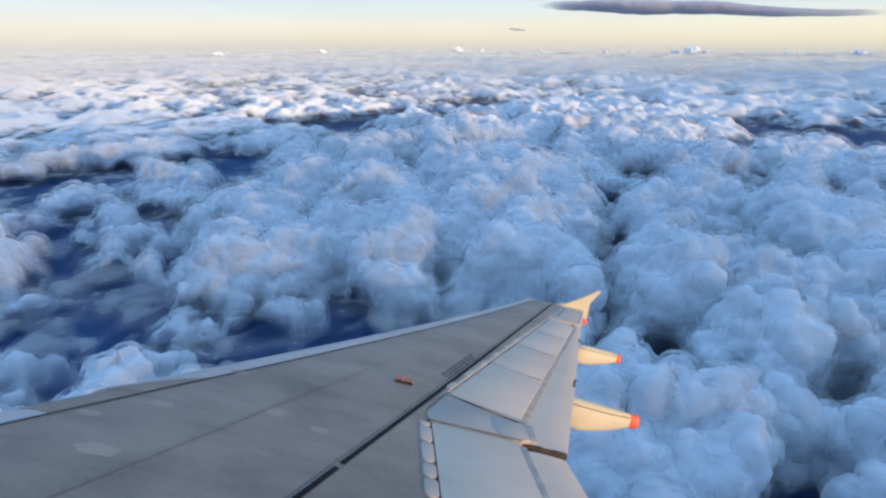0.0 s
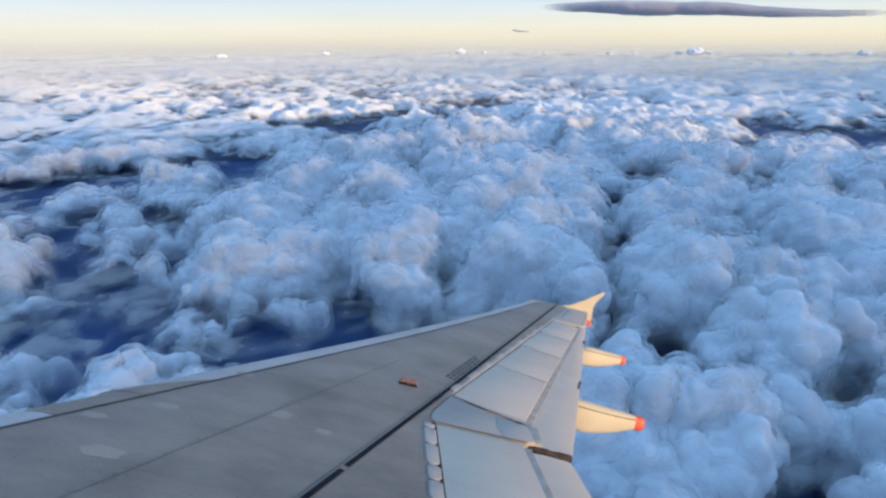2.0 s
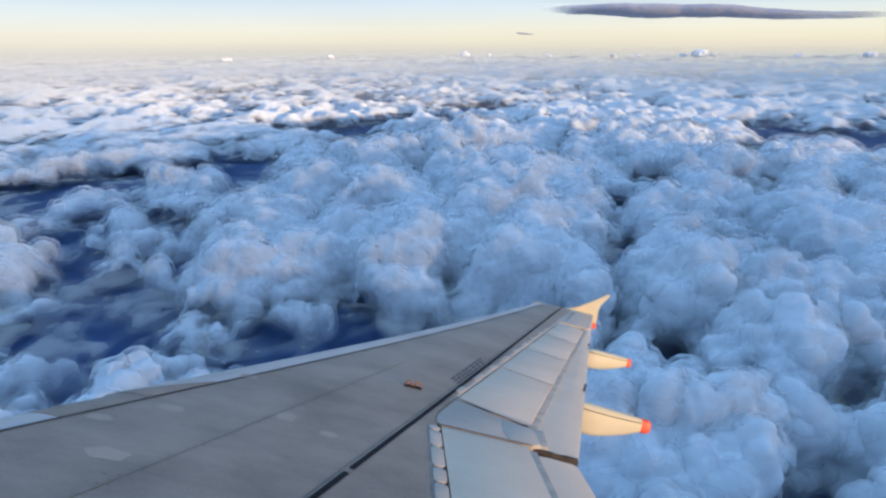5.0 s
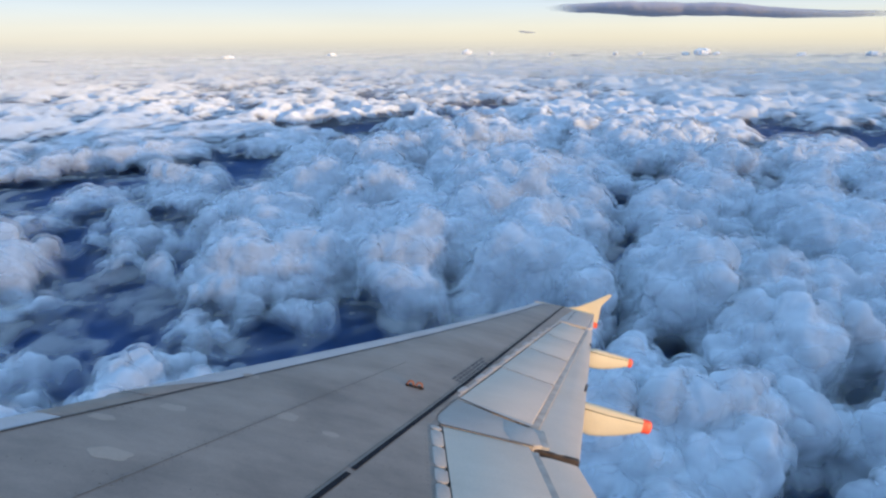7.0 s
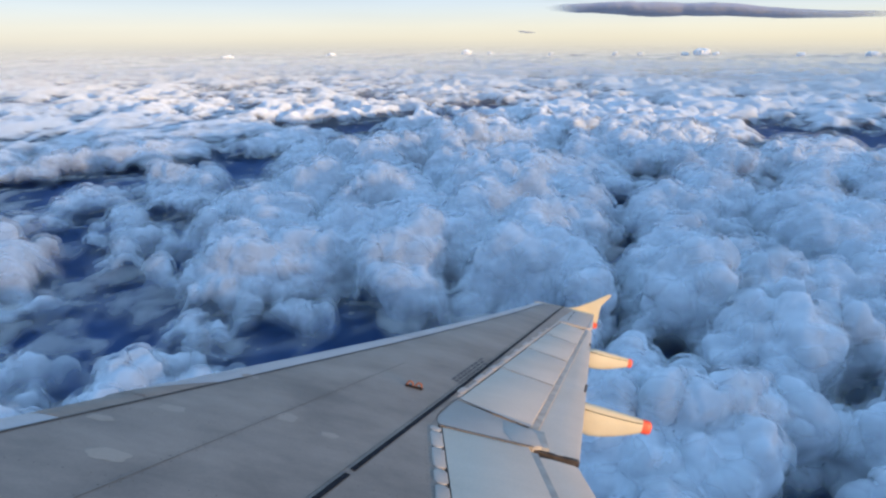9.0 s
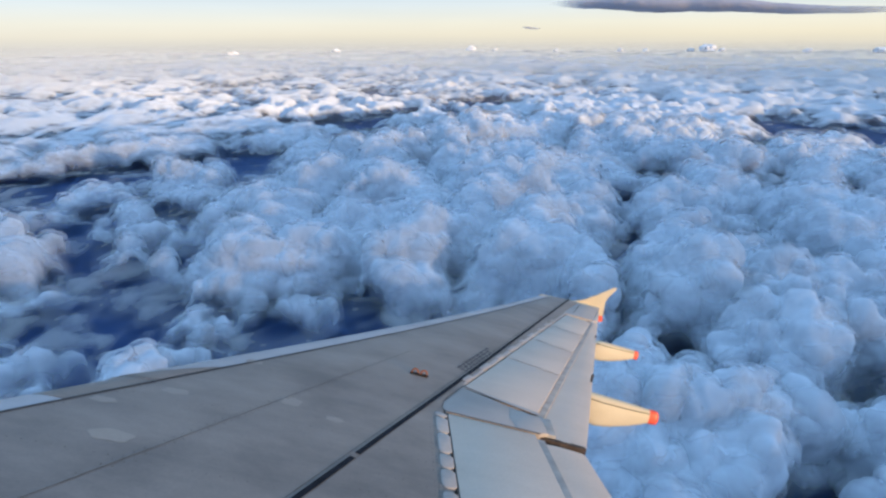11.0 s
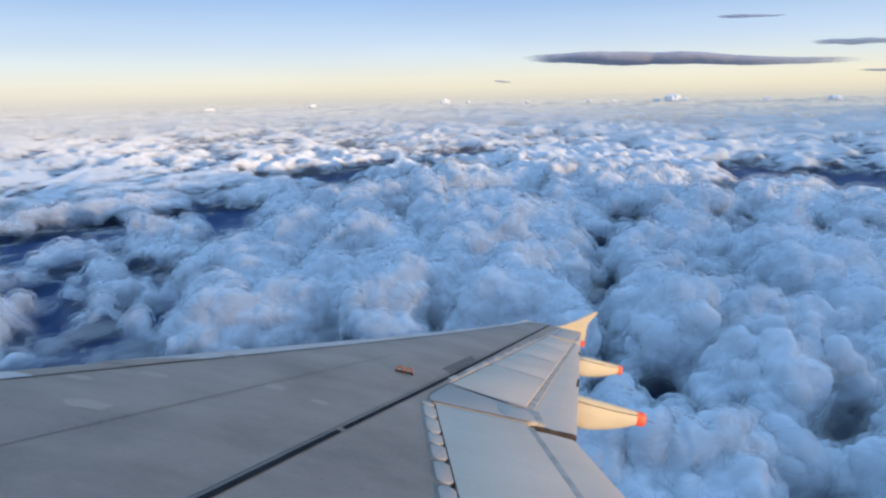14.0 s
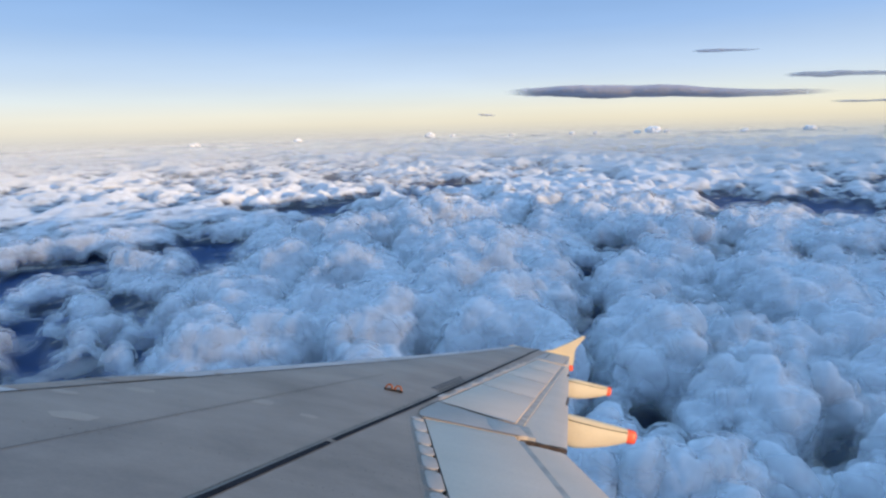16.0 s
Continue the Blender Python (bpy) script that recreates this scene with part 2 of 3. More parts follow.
# gaps and heaps of the deck: middle x, y, half width across and along the line from the middle of the place, strength
NEAR_GAPS = [(-182, 282, 27, 44, -1.6), (-261, 407, 16, 38, -1.1), (-185, 337, 14, 14, -0.8), (-170, 369, 8, 11, -0.8), (-72, 250, 24, 30, -1.8), (-53, 316, 6, 25, -0.9), (-16, 262, 28, 24, -1.7),
             (30, 276, 28, 22, -1.8), (87, 277, 5, 27, -1.0), (101, 361, 8, 25, -1.6), (96, 380, 7, 16, -1.1), (125, 416, 11, 20, -1.1), (160, 520, 27, 29, -1.6), (165, 205, 9, 13, -1.4),
             (117, 168, 7, 10, -1.3), (-161, 224, 8, 7, -0.9), (-125, 228, 8, 7, -0.9), (69, 239, 5, 16, -1.1), (-55, 256, 9, 8, -0.9)]
FAR_GAPS = [(-417, 576, 38, 46, -1.5), (-394, 620, 40, 40, -1.3), (-313, 693, 46, 45, -1.2), (-259, 768, 36, 44, -1.4), (-118, 866, 30, 46, -1.3), (-200, 1079, 70, 48, -1.2), (-35, 1189, 84, 55, -1.4),
            (122, 1375, 80, 70, -1.4), (568, 917, 70, 94, -1.4), (628, 874, 50, 103, -1.3), (443, 1365, 26, 56, -0.9), (305, 543, 14, 24, -0.6), (559, 1076, 40, 52, -0.8)]
HEAPS = [(-125, 591, 51, 133, 0.6), (-17, 783, 80, 228, 0.8), (143, 870, 96, 222, 0.8), (270, 815, 60, 123, 0.7), (34, 466, 67, 83, 0.6), (-28, 334, 23, 46, 0.7), (-57, 288, 12, 18, 0.45),
         (51, 352, 24, 40, 0.6), (210, 478, 27, 55, 0.7), (265, 444, 38, 60, 0.7), (147, 314, 28, 53, 0.7), (164, 259, 27, 47, 0.5), (71, 176, 17, 19, 0.7), (119, 203, 13, 17, 0.5),
         (-264, 358, 18, 36, 0.5), (-201, 271, 14, 22, 0.6), (-159, 426, 25, 59, 0.3), (-124, 263, 14, 16, 0.3)]


def cover(x, y):
    """How thick the deck stands at a place: below about -0.3 it is open."""
    r = np.hypot(x, y)
    far = smooth(700, 1300, r)
    torn = smooth(-20, -190, x + 0.1 * y) * (1 - smooth(480, 640, r))       # the thin, torn side of the deck
    c = 0.22 - 0.10 * torn + 0.12 * far + 0.6 * (fbm(x / 1100, y / 330, 801, 4) - 0.5) * far
    c += (0.5 + 0.5 * far) * (fbm(x / 300, y / 300, 5) - 0.5) + (0.55 + 0.9 * torn - 0.3 * far) * (fbm(x / 62, y / 62, 40, 4) - 0.5)
    wx, wy = x + 26 * (fbm(x / 34, y / 34, 71, 4) - 0.5), y + 32 * (fbm(x / 34, y / 34, 91, 4) - 0.5)
    for gx, gy, rx, ry, s in NEAR_GAPS + FAR_GAPS + HEAPS:
        g = math.hypot(gx, gy)
        along, across = ((wx - gx) * gx + (wy - gy) * gy) / g, ((wx - gx) * gy - (wy - gy) * gx) / g
        c += (1.9 * s if s < 0 else 0.9 * s) * np.exp(-np.minimum(30, 0.8 * ((across / rx) ** 2 + (along / ry) ** 2)))
    return c


def shade_bank(x, y):
    """A tall thin wall of cloud, added out of view towards the sun to shade the near clouds, with the notch through
    which the sun reaches the wing.
    """
    a = x * SUN_AZ[0] + y * SUN_AZ[1]
    b = -x * SUN_AZ[1] + y * SUN_AZ[0]
    top = 265 - 155 * smooth(500, 860, b) + 130 * smooth(25, 180, np.abs(b)) * (0.3 + 1.2 * fbm(b / 220, a / 900, 222, 3)) * (1 - 0.75 * smooth(450, 900, b))
    return top * np.exp(-((a - 2000) / 380) ** 2)


def smooth(a, b, v):
    t = np.clip((v - a) / (b - a), 0, 1)
    return t * t * (3 - 2 * t)


def mesh_from_arrays(name, p, faces, mat, veil=None):
    me = bpy.data.meshes.new(name)
    me.vertices.add(len(p))
    me.vertices.foreach_set("co", p.astype(np.float32).ravel())
    me.loops.add(faces.size)
    me.loops.foreach_set("vertex_index", faces.astype(np.int32).ravel())
    me.polygons.add(len(faces))
    me.polygons.foreach_set("loop_start", np.arange(0, faces.size, faces.shape[1], dtype=np.int32))
    me.polygons.foreach_set("use_smooth", np.ones(len(faces), bool))
    if veil is not None:
        me.attributes.new("veil", "FLOAT", "POINT").data.foreach_set("value", veil.astype(np.float32))
    me.update(calc_edges=True)
    me.validate()
    me.materials.append(mat)
    return me


def surface_of(field):
    """A smooth skin between the inside (above 0) and the outside of a field on a grid: places in grid steps, and faces."""
    inside = field > 0
    a, b, c = (n - 1 for n in field.shape)
    corner = [(i, j, k) for i in (0, 1) for j in (0, 1) for k in (0, 1)]
    count = np.zeros((a, b, c), np.uint8)
    for i, j, k in corner:
        count += inside[i:i + a, j:j + b, k:k + c]
    cell = np.argwhere((count > 0) & (count < 8))
    number = np.full((a, b, c), -1, np.int32)
    number[tuple(cell.T)] = np.arange(len(cell))
    total, hits = np.zeros((len(cell), 3), np.float32), np.zeros(len(cell), np.float32)
    for p in corner:
        for axis in range(3):
            if p[axis]:
                continue
            q = list(p)
            q[axis] = 1
            fa, fb = field[tuple((cell + p).T)], field[tuple((cell + q).T)]
            cut = (fa > 0) != (fb > 0)
            t = np.where(cut, fa / np.where(cut, fa - fb, 1), 0)
            for ax in range(3):
                total[:, ax] += cut * (p[ax] + (t if ax == axis else 0))
            hits += cut
    place = cell + total / hits[:, None]
    faces = []
    for axis in range(3):
        u, v = (axis + 1) % 3, (axis + 2) % 3
        low, high = [slice(None)] * 3, [slice(None)] * 3
        low[axis], high[axis] = slice(0, -1), slice(1, None)
        edge = np.argwhere(inside[tuple(low)] != inside[tuple(high)])
        edge = edge[(edge[:, u] > 0) & (edge[:, v] > 0) & (edge[:, u] < field.shape[u] - 1) & (edge[:, v] < field.shape[v] - 1)]
        quad = []
        for du, dv in ((-1, -1), (0, -1), (0, 0), (-1, 0)):
            e = edge.copy()
            e[:, u] += du
            e[:, v] += dv
            quad.append(number[tuple(e.T)])
        quad = np.stack(quad, 1)
        turn = ~inside[tuple(edge.T)]
        quad[turn] = quad[turn][:, ::-1]
        faces.append(quad)
    return place, np.concatenate(faces)


def finer(field, axis, count):
    """The field on count steps along one axis, by straight lines between its own."""
    s = np.linspace(0, field.shape[axis] - 1, count)
    i = np.minimum(s.astype(np.int32), field.shape[axis] - 2)
    w = (s - i).astype(np.float32).reshape([-1 if k == axis else 1 for k in range(3)])
    return np.take(field, i, axis) * (1 - w) + np.take(field, i + 1, axis) * w


def skin_normals(p, f):
    n = np.cross(p[f[:, 2]] - p[f[:, 0]], p[f[:, 3]] - p[f[:, 1]])
    out = np.zeros_like(p)
    for k in range(4):
        for ax in range(3):
            out[:, ax] += np.bincount(f[:, k], n[:, ax], len(p))
    return out / (np.linalg.norm(out, axis=1, keepdims=True) + 1e-9)


def eased(p, f, much):
    """Every point drawn towards the middle of its neighbours."""
    s, m = np.zeros_like(p), np.zeros(len(p))
    for k in range(4):
        a, b = f[:, k], f[:, (k + 1) % 4]
        m += np.bincount(a, minlength=len(p)) + np.bincount(b, minlength=len(p))
        for ax in range(3):
            s[:, ax] += np.bincount(a, p[b, ax], len(p)) + np.bincount(b, p[a, ax], len(p))
    return p + much * (s / np.maximum(m, 1)[:, None] - p)


def lift_of(r):
    return 35 * smooth(1800, 4900, r)


# imitates haze: the far deck fades out so the sky's colour shows through
def haze_fade(r):
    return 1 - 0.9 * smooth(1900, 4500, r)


def level_cloud(x, y):
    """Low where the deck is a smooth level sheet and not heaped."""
    return 1 - 0.7 * np.exp(-((x + 520) / 300) ** 2 - ((y - 960) / 230) ** 2) - 0.35 * np.exp(-((x - 700) / 250) ** 2 - ((y - 850) / 300) ** 2)


def billows():
    """The deck before the aircraft: heaped billows with overhangs, and a thin uneven skin of vapour round them."""
    az, lr, zs = np.radians(np.linspace(-50, 50, 174)), np.linspace(math.log(84), math.log(4950), 222), np.linspace(99, 190, 32)
    aa, ll = np.meshgrid(az, lr, indexing="ij")
    x, y = (np.exp(ll) * np.sin(aa)).ravel(), (np.exp(ll) * np.cos(aa)).ravel()
    r = np.hypot(x, y)
    top = 110 + 24 * np.clip(cover(x, y), -1.2, 1.25)
    calm = (1 - 0.38 * smooth(650, 1500, r)) * level_cloud(x, y)
    n = len(zs)
    p = np.stack([np.repeat(x, n), np.repeat(y, n), np.tile(zs, len(x))], 1).astype(np.float32)
    field = np.repeat(top, n) - p[:, 2]
    calm_n = np.repeat(calm, n)
    for size, amp, k in ((110, 26, 1), (50, 30, 2)):
        bend = np.repeat(np.stack([fbm(x / size * 1.3, y / size * 1.3, 400 + k, 2), fbm(x / size * 1.3, y / size * 1.3, 500 + k, 2), 0 * x], 1) - 0.5, n, 0)
        field += amp * calm_n * (puffs(p + (0.5 * size * bend).astype(np.float32), size, k, 12.0) - 0.5)
    field = field.reshape(len(az), len(lr), n).astype(np.float32)
    steps = (520, 662, 62)
    for axis in (2, 1, 0):
        field = finer(field, axis, steps[axis])
    g, f = surface_of(field)
    a = np.radians(-50 + 100 * g[:, 0] / (steps[0] - 1))
    r = np.exp(math.log(84) + math.log(4950 / 84) * g[:, 1] / (steps[1] - 1))
    x, y = r * np.sin(a), r * np.cos(a)
    p = np.stack([x, y, 99 + 91 * g[:, 2] / (steps[2] - 1)], 1)
    f = f[(p[f][:, :, 2] > 99.5).all(axis=1)]
    calm = 1 - 0.25 * smooth(650, 1600, r)
    soft = (0.6 + 0.8 * smooth(0.35, 0.65, fbm(x / 110, y / 110, 333, 3))) * level_cloud(x, y)         # some stretches are smoother than others
    for size, amp, k in ((23, 12.5, 3), (11, 5.0, 4), (5, 1.8, 5)):
        nn = skin_normals(p, f) * 0.8 + np.array((0, 0, 0.2))
        bend = np.stack([fbm(x / size * 1.3, y / size * 1.3, 400 + k, 2), fbm(x / size * 1.3, y / size * 1.3, 500 + k, 2), fbm(x / size * 1.3, p[:, 2] / size * 1.3, 600 + k, 2)], 1) - 0.5
        h = puffs((p + 0.6 * size * bend).astype(np.float32), size, k, 8.0) - 0.5
        p = p + nn * (amp * h * calm * soft)[:, None]
        p = eased(eased(p, f, 0.45), f, 0.45)
    wisps = fbm(x / 17 + 1.2 * fbm(x / 30, y / 30, 140, 2), y / 17, 130, 6) - 0.5
    veil = smooth(101, 122, p[:, 2] + 30 * wisps) * haze_fade(r)
    nn = skin_normals(p, f)
    p[:, 2] += lift_of(r)
    layers = [(p, f, veil)]
    near = f[(r[f] < 1100).all(axis=1)]
    for lift, thick in ((2.0, 0.5), ):
        q = p + nn * (lift * (r / 260) ** 0.7 * (0.3 + 1.4 * fbm(x / 4, y / 4, 190 + int(lift * 10), 4)))[:, None]
        layers.append((q, near, veil * thick * (0.1 + 0.9 * smooth(-0.2, 0.25, fbm(x / 6, (y + p[:, 2]) / 6, 160, 4) - 0.5)) * (1 - smooth(700, 1100, r))))
    return layers


def back_of_deck():
    """The deck behind and beside the aircraft, plainer, with the added unseen wall of cloud that shades the near
    clouds.
    """
    az = np.radians(np.concatenate([np.linspace(49.5, 108, 32), np.linspace(108, 156, 116)[1:], np.linspace(156, 310.5, 64)[1:]]))
    r = np.concatenate([np.geomspace(6, 80, 12)[:-1], np.geomspace(80, 4950, 240)])
    rows, cols = len(r), len(az)
    rr, aa = np.meshgrid(r, az, indexing="ij")
    x, y = (rr * np.sin(aa)).ravel().astype(np.float32), (rr * np.cos(aa)).ravel().astype(np.float32)
    far = np.hypot(x, y)
    c = 0.42 + 0.8 * (fbm(x / 300, y / 300, 5) - 0.5) + 0.55 * (fbm(x / 62, y / 62, 40, 4) - 0.5)
    p = np.stack([x, y, 117 + 17 * c + lift_of(far)], 1).astype(np.float32)
    for size, amp, k in ((210, 16, 1), (95, 22, 2), (43, 14, 3)):
        p[:, 2] += amp * (1 - 0.6 * smooth(600, 1600, far)) * (puffs(p, size, k, 12.0) - 0.56)
    veil = smooth(104, 134, p[:, 2] - lift_of(far))
    high = shade_bank(x, y)
    p[:, 2] += high
    across = y * SUN_AZ[0] - x * SUN_AZ[1]
    side = smooth(300, 1600, across)
    veil = np.maximum(veil * haze_fade(far), smooth(10, 70, high))
    # the added cloud wall is thinned to let part of the sun through
    veil *= 1 - (0.36 + (0.36 + 0.10 * side) * smooth(0, 50, p[:, 2] - 362 + 42 * smooth(150, 600, across))) * smooth(10, 70, high)
    i = np.arange(rows * cols).reshape(rows, cols)
    f = np.stack([i[:-1, :-1], i[1:, :-1], i[1:, 1:], i[:-1, 1:]], -1).reshape(-1, 4)
    return p, f, veil


def cloud_deck():
    start, ps, fs, vs = 0, [], [], []
    for p, f, v in billows() + [back_of_deck()]:
        f = f[v[f].max(axis=1) > 0.01]
        used = np.unique(f)
        back_to = np.full(len(p), -1, np.int64)
        back_to[used] = np.arange(len(used))
        ps.append(p[used]), fs.append(back_to[f] + start), vs.append(v[used])
        start += len(used)
    return mesh_from_arrays("cloud_deck", np.concatenate(ps), np.concatenate(fs), M_CLOUD, np.concatenate(vs))


# ground, far below the gaps; faded out by alpha towards the horizon to imitate haze

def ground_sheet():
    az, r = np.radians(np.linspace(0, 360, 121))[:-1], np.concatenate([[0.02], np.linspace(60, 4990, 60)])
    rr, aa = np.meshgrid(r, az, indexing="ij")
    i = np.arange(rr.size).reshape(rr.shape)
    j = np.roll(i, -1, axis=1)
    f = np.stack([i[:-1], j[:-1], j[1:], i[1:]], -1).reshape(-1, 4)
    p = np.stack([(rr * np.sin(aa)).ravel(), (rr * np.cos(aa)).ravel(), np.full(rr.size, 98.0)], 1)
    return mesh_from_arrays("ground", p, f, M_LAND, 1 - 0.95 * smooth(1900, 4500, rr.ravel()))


tagged(new("ground", ground_sheet()), "land far below the clouds, coloured the dark blue of evening shade", "ground", kind="structure")


tagged(new("cloud_deck", cloud_deck()), "billowing blue-white cumulus deck with dark gaps", "clouds", kind="stuff")


def haze_sheet(level, start, full, thick, seed):
    """A thin level sheet added in place of air haze over the far deck, denser with distance."""
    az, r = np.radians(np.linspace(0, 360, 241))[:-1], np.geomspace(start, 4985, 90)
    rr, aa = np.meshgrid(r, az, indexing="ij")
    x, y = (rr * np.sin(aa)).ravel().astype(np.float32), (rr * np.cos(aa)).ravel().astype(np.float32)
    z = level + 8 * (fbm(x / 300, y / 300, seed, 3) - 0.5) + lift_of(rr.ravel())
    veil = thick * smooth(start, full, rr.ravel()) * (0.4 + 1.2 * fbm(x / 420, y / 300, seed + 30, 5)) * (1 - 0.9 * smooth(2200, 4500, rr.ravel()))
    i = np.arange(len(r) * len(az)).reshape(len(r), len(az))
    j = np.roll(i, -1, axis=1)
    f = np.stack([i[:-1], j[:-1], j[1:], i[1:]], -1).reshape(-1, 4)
    return mesh_from_arrays("mist", np.stack([x, y, z], 1), f, M_HAZE_WISP, np.clip(veil, 0, 1))


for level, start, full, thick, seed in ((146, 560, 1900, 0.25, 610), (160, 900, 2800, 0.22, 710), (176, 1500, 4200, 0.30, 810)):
    tagged(new("mist", haze_sheet(level, start, full, thick, seed)), "thin pale sheet standing in for haze over the far clouds", "mist", kind="stuff")


def low_scud():
    """Torn wisps of low cloud drifting in the gaps under the billows."""
    az, r = np.radians(np.linspace(-52, 52, 420)), np.geomspace(90, 1500, 330)
    rr, aa = np.meshgrid(r, az, indexing="ij")
    x, y = (rr * np.sin(aa)).ravel().astype(np.float32), (rr * np.cos(aa)).ravel().astype(np.float32)
    broad, torn = fbm(x / 60, y / 60, 910, 4), fbm(x / 20 + 2 * fbm(x / 50, y / 50, 930, 2), y / 20 + 2 * fbm(x / 45, y / 45, 935, 2), 950, 6)
    z = 105 + 6 * (torn - 0.5) + 4 * (broad - 0.5)
    veil = 0.6 * smooth(0.47, 0.72, 0.4 * broad + 0.6 * torn)
    i = np.arange(len(r) * len(az)).reshape(len(r), len(az))
    f = np.stack([i[:-1, :-1], i[:-1, 1:], i[1:, 1:], i[1:, :-1]], -1).reshape(-1, 4)
    return mesh_from_arrays("low_scud", np.stack([x, y, z], 1), f, M_HAZE_WISP, np.clip(veil, 0, 1))


tagged(new("low_scud", low_scud()), "torn thin wisps of blue-grey cloud in the gaps", "clouds", kind="stuff")


def blob_cloud(name, size, seed, mat, flat=1.0, edge=0.35):
    """One separate cloud: a lumpy body of billows; its thin rim and foot let the sky through."""
    bm = bmesh.new()
    bmesh.ops.create_icosphere(bm, subdivisions=5, radius=1.0)
    p = np.array([v.co[:] for v in bm.verts], np.float32)
    f = np.array([[v.index for v in q.verts] for q in bm.faces])
    bm.free()
    rs = np.random.RandomState(seed)
    shift = rs.rand(3) * 50
    d = p.copy()
    h = 0.9 * puffs(p + shift, 0.85, seed) + 0.42 * puffs(p + shift, 0.38, seed + 1) + 0.2 * puffs(p + shift, 0.17, seed + 2)
    p = d * (0.55 + 0.45 * h)[:, None]
    foot = p[:, 2] < -0.1
    p[foot, 2] = -0.1 + (p[foot, 2] + 0.1) * 0.35
    veil = smooth(-0.45, 0.1, p[:, 2]) if edge > 0 else np.ones(len(p))
    p = p * np.array(size, np.float32)
    return mesh_from_arrays(name, p, f, mat, np.clip(veil + 0.25, 0, 1))


# small sunlit towers along the horizon
TOWERS = [  # x, y, z, half width, height
          (150, 4560, 226, 40, 26), (330, 4700, 220, 22, 14), (1700, 4250, 222, 62, 38), (1610, 4300, 216, 34, 18), (1780, 4200, 218, 30, 16), (1180, 4450, 216, 26, 18),
          (1340, 4400, 216, 22, 16), (-820, 4600, 220, 36, 18), (2250, 4050, 214, 36, 18), (2600, 3900, 216, 50, 24), (-1500, 4400, 214, 46, 18), (760, 4600, 216, 26, 16)]
for n_t, (tx, ty, tz, tw, th) in enumerate(TOWERS):
    ob = new("cumulus_tower", blob_cloud("cumulus_tower", (tw * 0.7, tw * 0.6, th * 0.8), 300 + 7 * n_t, M_TOWER))
    ob.location = (0.8 * tx, 0.8 * ty, tz - 45)
    tagged(ob, "small cream-lit cumulus tower on the hazy horizon", "cloud", "cumulus towers on the horizon")


def streak_cloud(length, depth, height, seed):
    """A long flat grey cloud with a ragged, thinning rim."""
    nu, nv = 220, 48
    u, v = np.meshgrid(np.linspace(-1, 1, nu), np.linspace(0, 2 * np.pi, nv, endpoint=False), indexing="ij")
    u, v = u.ravel().astype(np.float32), v.ravel().astype(np.float32)
    body = (1 - np.abs(u) ** 2.2) ** 0.6 * (0.62 + 0.75 * fbm(u * 3.2 + seed, u * 0 + 0.3, seed, 4))
    body *= 1.12 - 0.42 * smooth(-0.7, 0.9, u)
    lump = 0.78 + 0.12 * (fbm(u * 9 + seed, np.cos(v) * 1.5 + 4, seed + 9, 4) - 0.5) + 0.05 * (fbm(u * 40, v * 3, seed + 3, 3) - 0.5)
    w = body * lump
    top = np.sin(v)
    z = height * w * np.where(top > 0, top * 0.75, top)
    z += height * 0.55 * (fbm(u * 2.1 + 5, u * 0 + 2, seed + 5, 3) - 0.5) - height * 0.75 * u
    p = np.stack([u * length + 10 * (fbm(u * 15, v, seed + 6, 2) - 0.5), depth * w * np.cos(v), z], 1)
    i = np.arange(nu * nv).reshape(nu, nv)
    j = np.roll(i, -1, axis=1)
    f = np.stack([i[:-1], j[:-1], j[1:], i[1:]], -1).reshape(-1, 4)
    veil = smooth(0.0, 0.30, 1 - np.abs(u)) * (0.45 + 0.5 * smooth(0.2, 0.75, w)) * (1.0 if length > 500 else 0.6)
    return mesh_from_arrays("streak_cloud", p, f, M_GREY, veil)


STREAKS = [(1500, 3708, 405, 980, 160, 52, 11), (1835, 3555, 621, 200, 40, 12, 23), (2351, 3236, 455, 330, 80, 20, 31), (500, 3970, 300, 60, 30, 8, 47), (2500, 3100, 306, 300, 60, 9, 53)]
for sx, sy, sz, sl, sd, sh, seed in STREAKS:
    ob = new("streak_cloud", streak_cloud(sl, sd, sh, seed))
    ob.matrix_world = pose(sx, sy, sz, 0, 0, -math.degrees(math.atan2(sx, sy)))
    tagged(ob, "long thin grey cloud streak above the horizon" if sl > 500 else "small thin grey cloud wisp above the horizon", "cloud", "grey cloud streaks")

# ---------------------------------------------------------------- the wing
# Built level in its own axes: x towards the tail, y towards the tip, z up; then banked as it flies.
AIR = Matrix(((0.96595, -0.08175, 0.24546, -4.1655), (-0.00156, 0.9469, 0.32153, -1.8467), (-0.25871, -0.31097, 0.91453, 249.8067), (0, 0, 0, 1)))
wing = new("airliner_wing")
wing.matrix_world = AIR
tagged(wing, "grey airliner wing with white fairings and orange tips", "aircraft wing")


def part(name, bm, mat, parent, label="", kind=""):
    me = bpy.data.meshes.new(name)
    bmesh.ops.recalc_face_normals(bm, faces=bm.faces)
    bm.to_mesh(me)
    bm.free()
    me.materials.append(mat)
    ob = new(name, me)
    ob.parent = parent
    return tagged(ob, label, kind=kind)


def soften(ob, angle=0.7):
    me = ob.data
    me.polygons.foreach_set("use_smooth", [True] * len(me.polygons))
    me.set_sharp_from_angle(angle=angle)
    return ob


def plane_z(y):
    return 0.0897 * (y - 1.98)


def seam_x(y):          # rear edge of the slats
    return 1.98 + 0.522 * (y - 5.09) + (0.14 * math.sin(math.pi * (y - 5.09) / 11.4) if 5.09 < y < 16.49 else 0.0)


